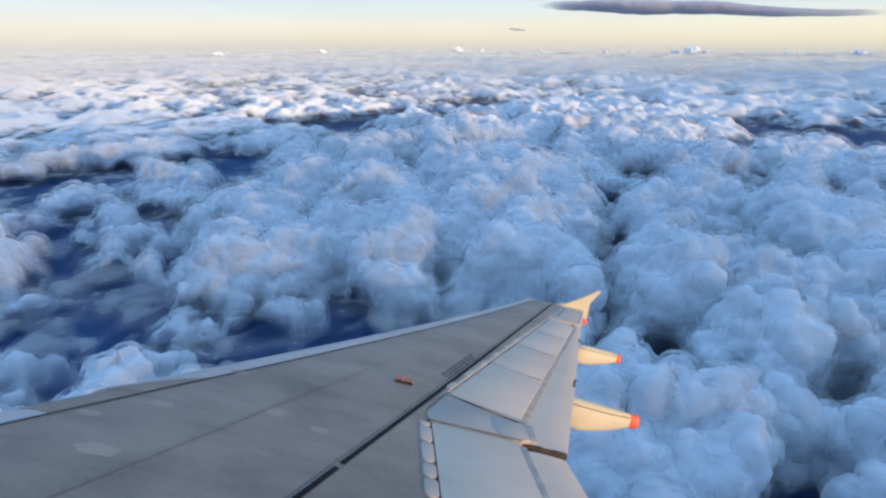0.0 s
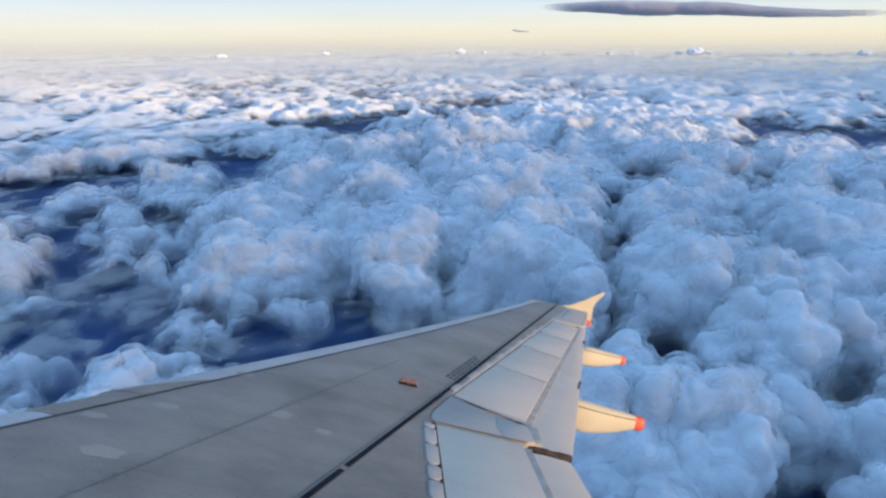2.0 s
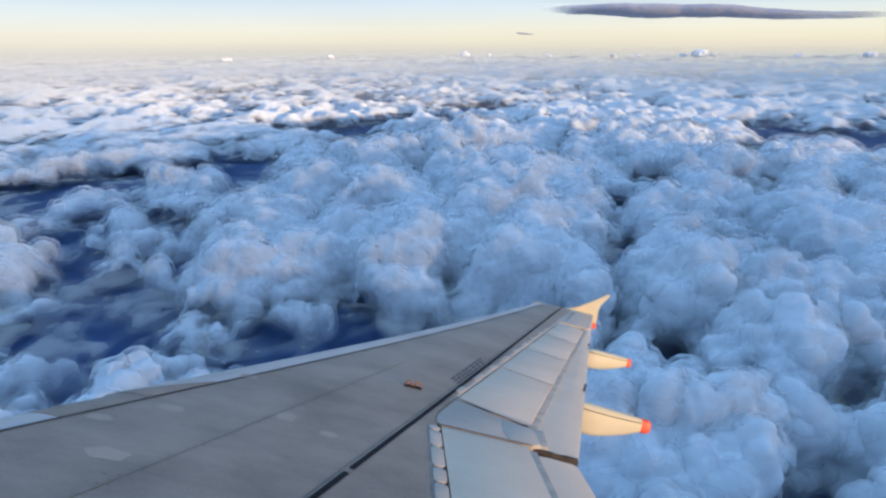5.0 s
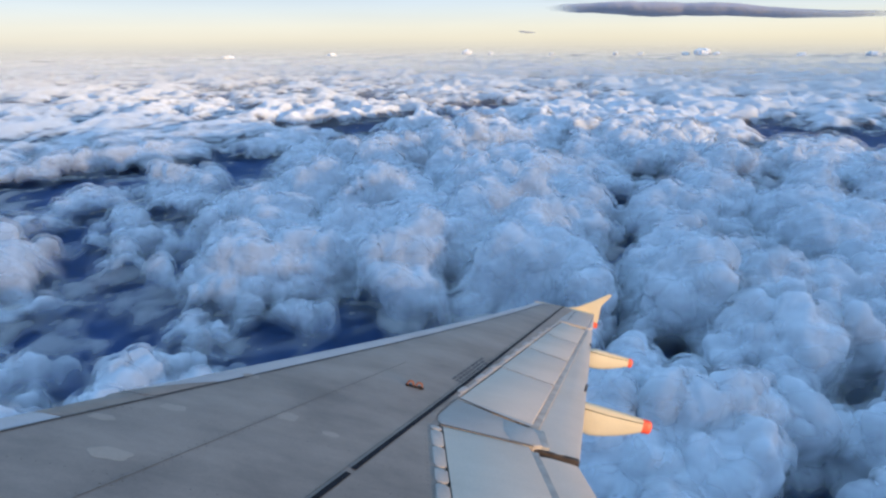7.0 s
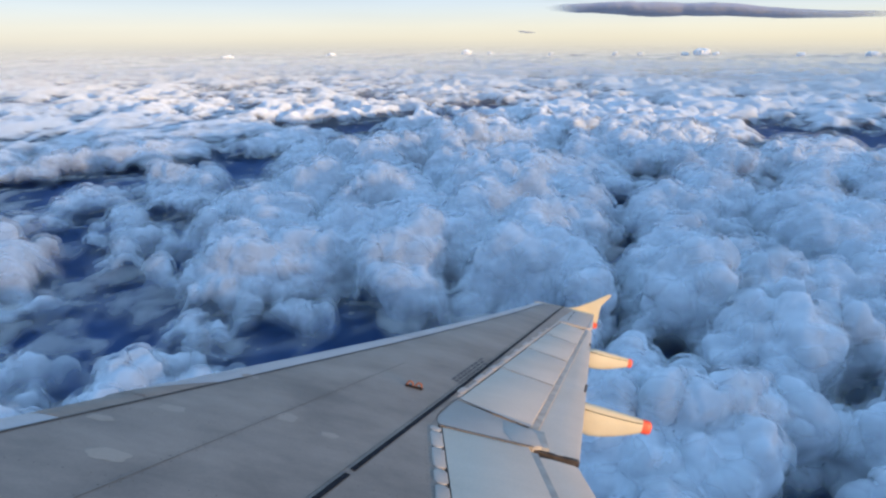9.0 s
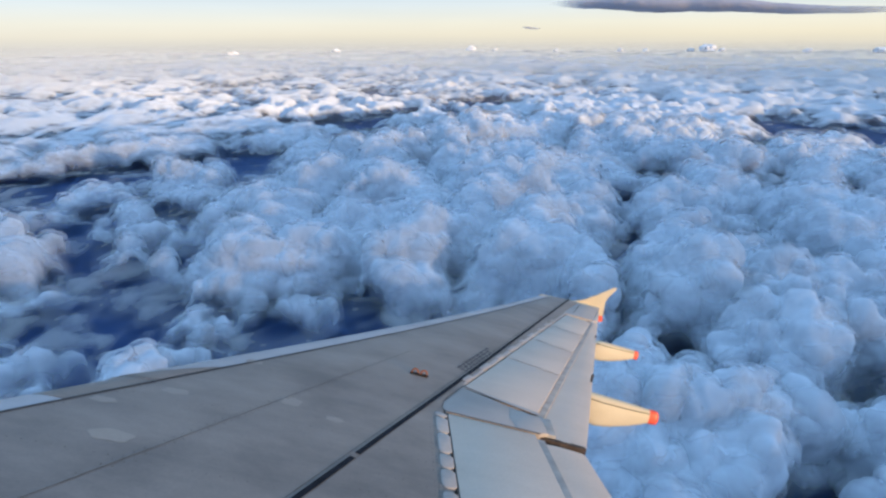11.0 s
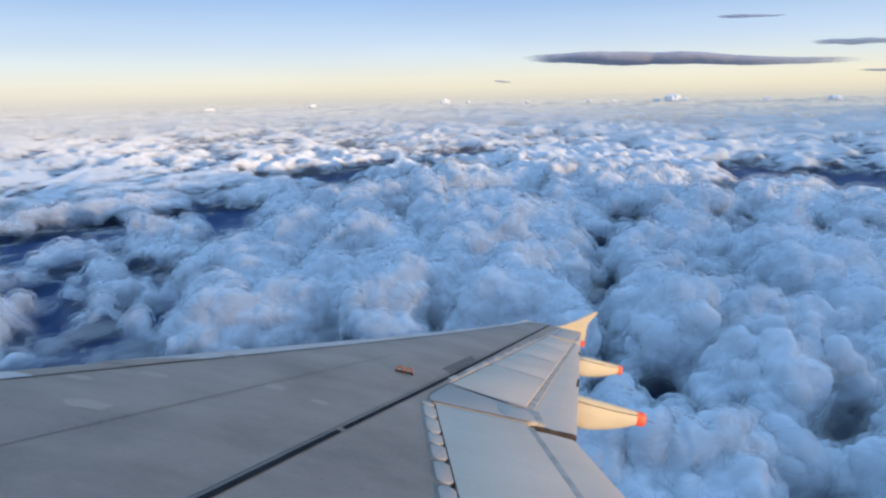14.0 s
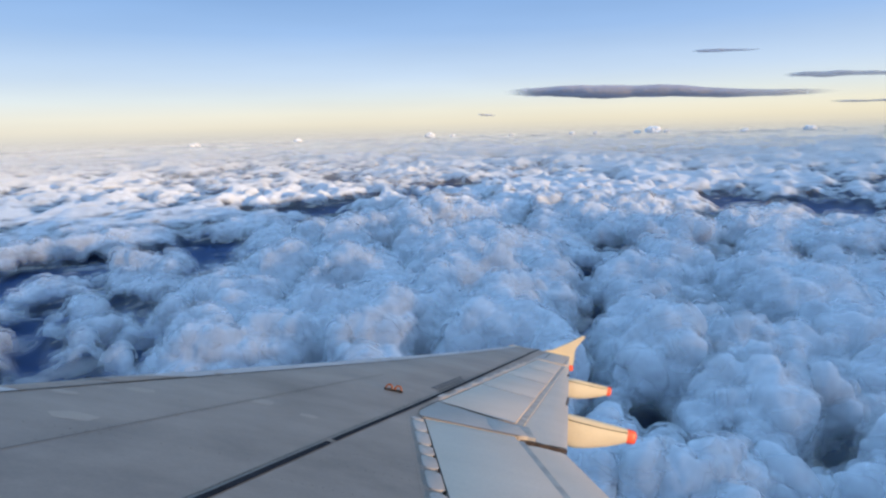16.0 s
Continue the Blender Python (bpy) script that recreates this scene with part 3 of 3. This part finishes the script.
def spar_x(y):          # dark sealed joint
    return 3.79 + 0.40 * (y - 4.94)


def hinge_x(y):         # front edge of the spoilers
    return 4.63 if y < 6.6 else 4.63 + 0.25 * (y - 6.6) / 0.82 if y < 7.42 else 4.88 + 0.427 * (y - 7.42)


def spoiler_x(y):       # rear edge of the outer spoilers
    return 5.51 + 0.386 * (y - 6.77)


def trail_x(y):         # trailing edge
    return 5.92 + 0.331 * (y - 6.51) if y > 6.51 else 5.90


def skin_z(x, y):
    s = (x - seam_x(y)) / (hinge_x(y) - seam_x(y))
    return plane_z(y) + (0.10 * s * (1 - s) if 0 < s < 1 else 0.0)


def panel(name, pts, mat, parent, up=0.004, deep=0.02, bevel=0.006, label="", flat=True):
    """A thin plate with softened edges on the wing's upper side; pts: (x, y) round its outline."""
    bm = bmesh.new()
    z = plane_z if flat else None
    vs = [bm.verts.new((x, y, (z(y) if z else skin_z(x, y)) + up)) for x, y in pts]
    f = bm.faces.new(vs)
    g = bmesh.ops.extrude_face_region(bm, geom=[f])
    for v in g["geom"]:
        if isinstance(v, bmesh.types.BMVert):
            v.co.z -= deep
    bmesh.ops.recalc_face_normals(bm, faces=bm.faces)
    if bevel:
        rim = [e for e in bm.edges if e.verts[0].co.z > 0 or True]
        rim = [e for e in f.edges]
        bmesh.ops.bevel(bm, geom=rim, offset=bevel, segments=2, profile=0.5, affect="EDGES")
    ob = part(name, bm, mat, parent, label)
    return soften(ob, 0.5)


def strip(name, line, width, mat, parent, up=0.003, label=""):
    """A narrow flush band along (x, y) points."""
    bm = bmesh.new()
    rows = []
    for i, (x, y) in enumerate(line):
        a, b = line[max(0, i - 1)], line[min(len(line) - 1, i + 1)]
        d = Vector((b[0] - a[0], b[1] - a[1])).normalized()
        nx, ny = -d.y * width / 2, d.x * width / 2
        rows.append([bm.verts.new((x + s * nx, y + s * ny, skin_z(x + s * nx, y + s * ny) + up)) for s in (-1, 1)])
    for r0, r1 in zip(rows, rows[1:]):
        bm.faces.new((r0[0], r0[1], r1[1], r1[0]))
    return part(name, bm, mat, parent, label)


def loft(rings, caps=True):
    bm = bmesh.new()
    vr = [[bm.verts.new(q) for q in ring] for ring in rings]
    for a, b in zip(vr, vr[1:]):
        for k in range(len(a)):
            bm.faces.new((a[k], a[(k + 1) % len(a)], b[(k + 1) % len(a)], b[k]))
    if caps:
        bm.faces.new(vr[0])
        bm.faces.new(vr[-1][::-1])
    return bm


# main box
rings = []
for y in [1.6 + 14.75 * i / 59 for i in range(60)]:
    t = 0.55 - 0.40 * (y - 1.6) / 14.9
    x0, x1 = seam_x(y), hinge_x(y)
    top = [(x0 + (x1 - x0) * s / 10, y, skin_z(x0 + (x1 - x0) * s / 10, y)) for s in range(11)]
    low = [(x1, y, plane_z(y) - 0.12), (x1 - 0.4 * (x1 - x0), y, plane_z(y) - t), (x0 + 0.15 * (x1 - x0), y, plane_z(y) - t), (x0, y, plane_z(y) - 0.8 * t)]
    rings.append(top + low)
soften(part("wing_box", loft(rings), M_BOX, wing, "weathered grey upper skin with grime streaks"))

# slats along the leading edge
NOSE = [(0.0, 0.0), (-0.10, 0.001), (-0.19, -0.006), (-0.27, -0.022), (-0.34, -0.052), (-0.385, -0.095), (-0.40, -0.145), (-0.375, -0.20), (-0.26, -0.27), (0.0, -0.33)]
for y0, y1 in ((1.7, 5.30), (5.31, 5.88), (5.885, 9.60), (9.62, 13.10), (13.12, 16.28)):
    rings = []
    for i in range(14):
        y = y0 + (y1 - y0) * i / 13
        k = (0.88 - 0.028 * (y - 5)) * (0.66 + 0.1 * max(0.0, y - 4.0) if y < 5.87 else 1.0)
        rings.append([(seam_x(y) - 0.012 + a * k, y, plane_z(y) - 0.002 + b * k) for a, b in NOSE])
    if y0 == 5.31:
        soften(part("fixed_nose", loft(rings), M_BOX, wing, "grey painted fixed leading edge between slats"), 0.9)
    else:
        soften(part("slat", loft(rings), M_SLAT, wing, "bright bare metal leading-edge slat"), 0.9)
# grey skin tapering out over the root of the outer slat
bm = bmesh.new()
rows = []
for i in range(9):
    y = 5.886 + 0.56 * i / 8
    k = (0.88 - 0.028 * (y - 5)) * 1.0
    reach = 0.30 * (1 - i / 8.5)
    row = []
    for j in range(6):
        a = -reach * j / 5
        b = np.interp(-a, [-q[0] for q in NOSE[:7]], [q[1] for q in NOSE[:7]])
        row.append(bm.verts.new((seam_x(y) - 0.010 + a * k, y, plane_z(y) + 0.002 + float(b) * k)))
    rows.append(row)
for r0, r1 in zip(rows, rows[1:]):
    for j in range(5):
        bm.faces.new((r0[j], r0[j + 1], r1[j + 1], r1[j]))
soften(part("nose_skin", bm, M_BOX, wing, "grey painted skin tapering over the slat root"), 0.9)

# shelf under the moving surfaces, near-black: the shade in the gaps put into colour
bm = bmesh.new()
for pts in ([(4.55, 1.7), (5.86, 1.7), (5.86, 6.55), (4.55, 6.55)], [(4.6, 6.55), (5.86, 6.55), (trail_x(14.6) - 0.08, 14.6), (hinge_x(14.6) - 0.05, 14.6), (4.85, 7.4)]):
    bm.faces.new([bm.verts.new((x, y, plane_z(y) - 0.115)) for x, y in pts])
part("flap_gap_shade", bm, M_DARK, wing, "near-black sheet painted as the shade under the flaps")

# plates between the sealed joint and the spoilers
ys = [7.5 + 6.6 * i / 8 for i in range(9)]
panel("hinge_cover", [(spar_x(y) + 0.06, y) for y in ys] + [(hinge_x(y) - 0.012, y) for y in ys[::-1]], M_FILLET, wing, 0.005, 0.012, 0.002)
panel("kink_fillet", [(4.655, 6.61), (4.625, 6.70), (4.63, 6.80), (4.68, 6.93), (4.85, 7.385), (5.30, 7.135), (5.50, 7.035), (5.585, 7.02), (5.60, 6.90), (5.59, 6.63), (5.50, 6.575)], M_FILLET, wing, 0.006, 0.05, 0.004, "smooth mid-grey fillet plate")
panel("fillet_cap", [(5.30, 6.60), (5.27, 6.80), (5.31, 7.10), (5.50, 7.02), (5.57, 7.0), (5.59, 6.62), (5.48, 6.585)], M_FILLET, wing, 0.010, 0.04, 0.004, "light grey rounded end plate")

# spoilers
panel("spoiler", [(4.662, 2.2), (5.43, 2.2), (5.45, 6.54), (4.662, 6.565)], M_PANEL, wing, 0.0035, 0.04, 0.0015, "light grey inboard spoiler panel")
cuts = [7.43, 9.07, 10.62, 12.2, 13.95]
for a, b in zip(cuts, cuts[1:]):
    def tail(y):
        yr = y - 0.31
        return spoiler_x(yr) - 0.05, yr
    xa, ya = tail(a + 0.012)
    xb, yb = tail(b - 0.012)
    panel("spoiler", [(hinge_x(a) + 0.012, a + 0.012), (xa, ya), (xb, yb), (hinge_x(b) + 0.012, b - 0.012)], M_PANEL, wing, 0.0035, 0.04, 0.0015, "light grey outboard spoiler panel")

# flaps and aileron: upper plate, falling to a thin trailing edge


def flap(name, front, y0, y1, drop, label, lip=0.12):
    rings = []
    for i in range(12):
        y = y0 + (y1 - y0) * i / 11
        xf, xt = front(y), trail_x(y)
        zf = plane_z(y) - drop
        rings.append([(xf, y, zf), (xf + 0.5 * (xt - xf), y, zf + 0.006), (xt - 0.03, y, zf - 0.006), (xt, y, zf - 0.016), (xt - 0.02, y, zf - 0.03), (xf, y, zf - lip)])
    return soften(part(name, loft(rings), M_PANEL, wing, label), 0.5)


# grey strips with the shade behind spoilers and fillet put into their colour
for pts in ([(5.42, 2.0), (5.50, 2.0), (5.53, 6.50), (5.44, 6.50)], [(spoiler_x(6.95) - 0.07, 6.95), (spoiler_x(6.95) + 0.03, 6.95), (spoiler_x(13.7) + 0.02, 13.7), (spoiler_x(13.7) - 0.06, 13.7)]):
    panel("flap_shade_strip", pts, M_SLOT_SHADE, wing, -0.014, 0.02, 0.002, "grey strip painted as shade between spoiler and flap")
panel("flap_shade_strip", [(5.575, 6.62), (5.66, 6.62), (5.70, 7.02), (5.575, 7.02)], M_SLOT_SHADE, wing, 0.004, 0.03, 0.002, "grey strip painted as shade between spoiler and flap")
# added box over the flap's end face, the gap's brown shade as its colour
bm = bmesh.new()
for x, y, zt, h in ((5.58, 6.595, -0.022, 0.10), ):
    ring = [(5.50, 6.585), (5.93, 6.545), (5.93, 6.60), (5.50, 6.64)]
    top = [bm.verts.new((a, q, plane_z(q) - 0.026)) for a, q in ring]
    low = [bm.verts.new((a, q, plane_z(q) - 0.10)) for a, q in ring]
    bm.faces.new(top)
    for k in range(4):
        bm.faces.new((top[k], low[k], low[(k + 1) % 4], top[(k + 1) % 4]))
part("flap_end_shade", bm, M_GAP_SHADE, wing, "dark brown box painted as the shaded gap at the flap end")
flap("flap", lambda y: 5.40, 1.8, 6.47, 0.035, "light grey inboard flap")
flap("flap", lambda y: spoiler_x(y) - 0.06 if y > 7.0 else 5.60, 6.60, 14.02, 0.03, "light grey outboard flap")
flap("aileron", lambda y: spoiler_x(y) - 0.02, 14.06, 16.28, 0.004, "light grey aileron near the tip", 0.08)
ys = [14.0 + 2.3 * i / 4 for i in range(5)]
panel("aileron_cover", [(spar_x(y) + 0.06, y) for y in ys] + [(spoiler_x(y) - 0.035, y) for y in ys[::-1]], M_FILLET, wing, 0.008, 0.05, 0.003)
panel("wing_tip", [(seam_x(16.3) - 0.25, 16.29), (seam_x(16.3) + 0.1, 16.46), (8.35, 16.57), (8.75, 16.60), (9.26, 16.60), (trail_x(16.3) + 0.01, 16.29)], M_WHITE, wing, 0.006, 0.10, 0.03, "white-painted wing tip")

# joints
strip("seal_strip", [(spar_x(y), y) for y in [2.0 + 3.33 * i / 8 for i in range(9)]], 0.042, M_SEAL, wing, 0.004, "black sealant strip")
strip("seal_strip", [(spar_x(y), y) for y in [5.39 + 11.0 * i / 20 for i in range(21)]], 0.040, M_SEAL, wing, 0.004, "black sealant strip")
strip("aileron_joint", [(7.93, 14.35), (8.25, 15.2), (8.62, 16.15)], 0.012, M_GROOVE, wing, 0.012)
strip("slat_joint", [(seam_x(y) + 0.02, y) for y in [1.8 + 14.4 * i / 40 for i in range(41)]], 0.016, M_GROOVE, wing, 0.003)
strip("skin_joint", [(2.64 + 0.452 * (y - 4.49), y) for y in [3.0 + 5.2 * i / 10 for i in range(11)]], 0.006, M_FAINT, wing, 0.003)
strip("skin_joint", [(spar_x(y) - 0.05, y) for y in [3.0 + 12.5 * i / 20 for i in range(21)]], 0.006, M_FAINT, wing, 0.003)


def small_plate(x, y, w, l, mat, name, label="", turn=0.0, up=0.009, round_off=0.42):
    """A small plate with round corners."""
    pts = []
    r = min(w, l) * round_off
    for cx, cy, a0 in ((w / 2 - r, l / 2 - r, 0), (-w / 2 + r, l / 2 - r, 90), (-w / 2 + r, -l / 2 + r, 180), (w / 2 - r, -l / 2 + r, 270)):
        for k in range(4):
            a = radians(a0 + 30 * k)
            px, py = cx + r * math.cos(a), cy + r * math.sin(a)
            c, s = math.cos(turn), math.sin(turn)
            pts.append((x + px * c - py * s, y + px * s + py * c))
    return panel(name, pts, mat, wing, up, 0.02, 0.004, label, False)


# scalloped hinge covers in front of the inboard spoiler, and along the outer ones
for y, l in ((6.50, 0.07), (6.28, 0.30), (5.93, 0.33), (5.62, 0.20), (5.36, 0.24), (5.02, 0.30), (4.66, 0.28), (4.3, 0.3)):
    small_plate(4.602, y, 0.105, l + 0.02, M_FILLET, "hinge_tab", "light grey rounded hinge tab", 0.0, 0.007)
for a in cuts[1:-1]:
    strip("spoiler_joint", [(hinge_x(a) + 0.01, a), (0.5 * (hinge_x(a) + spoiler_x(a - 0.31) - 0.04), a - 0.155), (spoiler_x(a - 0.31) - 0.05, a - 0.31)], 0.010, M_GROOVE, wing, 0.009)
for i in range(9):
    y = 7.72 + 0.62 * i
    small_plate(hinge_x(y) - 0.055, y, 0.075, 0.34 if i % 2 else 0.24, M_FILLET, "hinge_tab", "light grey rounded hinge tab", -math.atan(0.427))
strip("fillet_joint", [(4.63, 6.60), (4.66, 6.588), (5.1, 6.572), (5.50, 6.562)], 0.022, M_GROOVE, wing, 0.012)
strip("fillet_joint", [(4.62, 6.68), (4.63, 6.80), (4.68, 6.95), (4.865, 7.40)], 0.010, M_FAINT, wing, 0.012)
strip("fillet_joint", [(4.875, 7.415), (5.15, 7.245), (5.46, 7.075)], 0.018, M_GROOVE, wing, 0.012)
strip("fillet_lip", [(4.885, 7.405), (5.23, 7.252), (5.59, 7.093)], 0.075, M_FILLET, wing, 0.0075)
strip("spoiler_joint", [(4.660, 2.3), (4.660, 4.5), (4.660, 6.56)], 0.010, M_GROOVE, wing, 0.006)

# touched-up patches of paint


def decal(name, pts, mat, label, up=0.003):
    bm = bmesh.new()
    bm.faces.new([bm.verts.new((x, y, skin_z(x, y) + up)) for x, y in pts])
    return part(name, bm, mat, wing, label)


def soft_patch(x, y, w, l, seed):
    """A hand-sprayed patch with a rounded, uneven outline."""
    pts = []
    for i in range(28):
        a = 2 * math.pi * i / 28
        c, q = math.cos(a), math.sin(a)
        rad = (abs(c) ** 2.6 + abs(q) ** 2.6) ** (-1 / 2.6) * (0.9 + 0.16 * math.sin(2 * a + seed) * math.cos(3 * a - 2 * seed))
        pts.append((x + 0.5 * w * rad * c, y + 0.5 * l * rad * q))
    return decal("paint_patch", pts, M_PATCH, "pale touched-up paint patch", 0.0015)


for n_p, (x, y, w, l) in enumerate(((3.40, 6.01, 0.17, 0.17), (2.56, 4.94, 0.27, 0.16), (2.93, 6.75, 0.16, 0.12), (2.62, 5.75, 0.20, 0.12), (2.30, 5.40, 0.18, 0.10), (3.75, 5.85, 0.14, 0.09))):
    soft_patch(x, y, w, l, n_p)

# stencilled lines of warning text, too worn to read
bm = bmesh.new()
rs = random.Random(4)
for row in range(3):
    y = 7.93 + 0.03 * row
    while y < 9.0 + 0.06 * row:
        l = rs.uniform(0.05, 0.15)
        x = spar_x(y) - 0.07 - 0.05 * row
        c = []
        for dx, dy in ((0, 0), (0.034, 0), (0.034 + 0.4 * l, l), (0.4 * l, l)):
            c.append(bm.verts.new((x + dx, y + dy, skin_z(x + dx, y + dy) + 0.004)))
        bm.faces.new(c)
        y += l + 0.035
part("stencil", bm, M_STENCIL, wing, "worn dark stencilled bars", "stuff")

# fastener heads
bm = bmesh.new()


def fasteners(xa, ya, xb, yb, gap, rad=0.0055, skip=0.15):
    count = int(math.hypot(xb - xa, yb - ya) / gap)
    for i in range(count):
        if rs.random() < skip:
            continue
        x, y = xa + (xb - xa) * i / count, ya + (yb - ya) * i / count
        ring = [bm.verts.new((x + rad * math.cos(k * math.pi / 3), y + rad * math.sin(k * math.pi / 3), skin_z(x, y) + 0.003)) for k in range(6)]
        bm.faces.new(ring)


for k in range(3):
    fasteners(4.50 + 0.03 * k, 4.2, 4.50 + 0.03 * k, 6.5, 0.055)
for y in (4.55, 4.95, 5.2, 5.55):
    fasteners(spar_x(y) + 0.08, y, 4.5, y - 0.03, 0.05)
fasteners(2.67, 4.49, 3.95, 7.32, 0.07)
fasteners(2.61, 4.49, 3.89, 7.32, 0.07)
for y in (4.7, 5.6, 6.6, 7.7, 9.0):
    fasteners(seam_x(y) + 0.05, y, spar_x(y) - 0.06, y + 0.05, 0.075, 0.005, 0.45)
fasteners(seam_x(4.6) + 0.055, 4.6, seam_x(9.0) + 0.055, 9.0, 0.06, 0.005, 0.3)
for y in (3.6, 4.9, 5.6, 6.2):
    fasteners(4.75, y, 5.38, y - 0.02, 0.06, 0.005, 0.55)
part("fastener", bm, M_FAINT, wing, "tiny dark fastener heads", "stuff")

# rope fitting on the upper skin
bm = bmesh.new()
z = skin_z(4.41, 7.40)
g = bmesh.ops.create_cube(bm, size=1, matrix=Matrix.Translation((4.41, 7.40, z + 0.008)) @ Matrix.Diagonal((0.19, 0.06, 0.016, 1)))
bmesh.ops.bevel(bm, geom=[e for e in bm.edges], offset=0.006, segments=2, affect="EDGES")
hook = part("rope_fitting", bm, M_DARK, wing, "dark base plate of the orange rope fitting")
for x in (4.365, 4.455):
    rings = []
    for i in range(11):
        a = math.pi * i / 10
        cx, cz = x + 0.032 * math.cos(a), z + 0.012 + 0.044 * math.sin(a)
        rings.append([(cx + 0.009 * math.cos(b) * math.cos(a), 7.40 + 0.012 * math.sin(b), cz + 0.009 * math.cos(b) * math.sin(a)) for b in [k * math.pi / 4 for k in range(8)]])
    soften(part("loop", loft(rings), M_HOOK, hook, "orange-painted rope loop"), 1.2)


def superellipse(x, y, zt, zb, w, n=20):
    zc, zh = (zt + zb) / 2, (zt - zb) / 2
    ring = []
    for k in range(n):
        a = 2 * math.pi * k / n
        c, s = math.cos(a), math.sin(a)
        ring.append((x, y + w * math.copysign(abs(c) ** 0.6, c), zc + zh * math.copysign(abs(s) ** 0.6, s)))
    return ring


def fairing(y, x_te, top, bot, tip_top, tip_bot, x_tip, x_end):
    """Canoe-shaped flap-track fairing under the trailing edge, with an orange end and a static wick."""
    body = []
    for i in range(16):
        s = i / 15
        x = x_te - 0.9 + (x_tip - x_te + 0.9) * s
        u = max(0.0, (x - x_te) / (x_tip - x_te))
        fore = min(1.0, 0.35 + 1.1 * s)
        zt = top + (tip_top - top) * (0.75 * u + 0.25 * u * u)
        if x < x_te:
            zt = min(zt, plane_z(y) - 0.05)
        zb = bot + (tip_bot - bot) * u ** 1.7
        zb = zt - (zt - zb) * fore
        body.append(superellipse(x, y, zt, zb, 0.125 * (1 - 0.52 * u) * fore))
    f = soften(part("flap_fairing", loft(body), M_WHITE, wing, "cream-white flap-track fairing"), 0.9)
    tip = []
    for i in range(7):
        s = i / 6
        r = math.sqrt(max(0.0, 1 - (0.95 * s) ** 7))
        zc, zh = (tip_top + tip_bot) / 2, (tip_top - tip_bot) / 2 * 1.01
        tip.append(superellipse(x_tip + (x_end - x_tip) * s, y, zc + zh * r, zc - zh * r, 0.0606 * r))
    soften(part("fairing_tip", loft(tip), M_ORANGE, f, "orange-red fairing tip"), 0.9)
    seam = []
    for i in range(12):
        u = i / 11
        x = x_te - 0.05 + (x_tip - x_te + 0.05) * u
        zt, zb = top + (tip_top - top) * (0.75 * u + 0.25 * u * u), bot + (tip_bot - bot) * u ** 1.7
        w = 0.125 * (1 - 0.52 * u)
        z = zt - 0.16 * (zt - zb) - 0.10 * u * (zt - zb)
        sn = min(0.99, abs(2 * (z - (zt + zb) / 2) / (zt - zb))) ** (1 / 0.6)
        yy = y - w * math.sqrt(1 - sn * sn) ** 0.6
        seam.append([(x, yy - 0.004, z + 0.005), (x, yy - 0.004, z - 0.005), (x, yy + 0.02, z - 0.005), (x, yy + 0.02, z + 0.005)])
    part("fairing_seam", loft(seam), M_SEAL, f)
    zc = (tip_top + tip_bot) / 2
    wick = [[(x_end - 0.02 + 0.14 * s, y + 0.004 * math.cos(a), zc + 0.01 - 0.02 * s + 0.004 * math.sin(a)) for a in (0, 2.1, 4.2)] for s in (0, 0.5, 1)]
    part("static_wick", loft(wick), M_WICK, f, "thin black static wick")
    return f


fairing(8.60, 6.64, 0.53, 0.14, 0.485, 0.315, 7.37, 7.50)
fairing(11.90, 7.72, 0.885, 0.53, 0.86, 0.70, 8.41, 8.50)
fairing(5.05, 5.88, 0.225, -0.16, 0.20, 0.02, 6.75, 6.88)
for y, h in ((8.95, 0.10), (12.2, 0.05)):
    bm = bmesh.new()
    x = trail_x(y) - 0.02
    bmesh.ops.create_cube(bm, size=1, matrix=Matrix.Translation((x, y, plane_z(y) - 0.03 + h / 2)) @ Matrix.Diagonal((0.03, 0.025, h, 1)))
    bmesh.ops.bevel(bm, geom=[e for e in bm.edges], offset=0.005, segments=1, affect="EDGES")
    part("hinge_horn", bm, M_WICK, wing, "small black hinge horn")

# wing-tip fence


def upright(name, pts, mat, parent, thick, label):
    bm = bmesh.new()
    f = bm.faces.new([bm.verts.new((x, 16.60 - thick / 2, z)) for x, z in pts])
    g = bmesh.ops.extrude_face_region(bm, geom=[f])
    for v in g["geom"]:
        if isinstance(v, bmesh.types.BMVert):
            v.co.y += thick
    bmesh.ops.bevel(bm, geom=[e for e in bm.edges], offset=0.012, segments=2, affect="EDGES")
    return soften(part(name, bm, mat, parent, label), 0.6)


fence = upright("tip_fence", [(8.55, 1.31), (8.78, 1.385), (9.14, 1.62), (9.50, 1.885), (9.59, 1.90), (9.58, 1.86), (9.40, 1.57), (9.375, 1.46), (9.395, 1.10), (9.27, 1.10), (9.24, 1.20), (9.2, 1.27)], M_WHITE, wing, 0.05, "cream-white wing-tip fence")
upright("fence_foot", [(9.275, 1.098), (9.395, 1.098), (9.415, 0.99), (9.38, 0.955), (9.30, 0.945)], M_ORANGE, fence, 0.052, "orange-red lower tip of the fence")
for i in range(3):
    z = 1.38 - 0.09 * i
    wick = [[(9.37 + 0.09 * s, 16.6 + 0.004 * math.cos(a), z + 0.004 * math.sin(a)) for a in (0, 2.1, 4.2)] for s in (0, 1)]
    part("static_wick", loft(wick), M_WICK, fence, "thin black static wick")
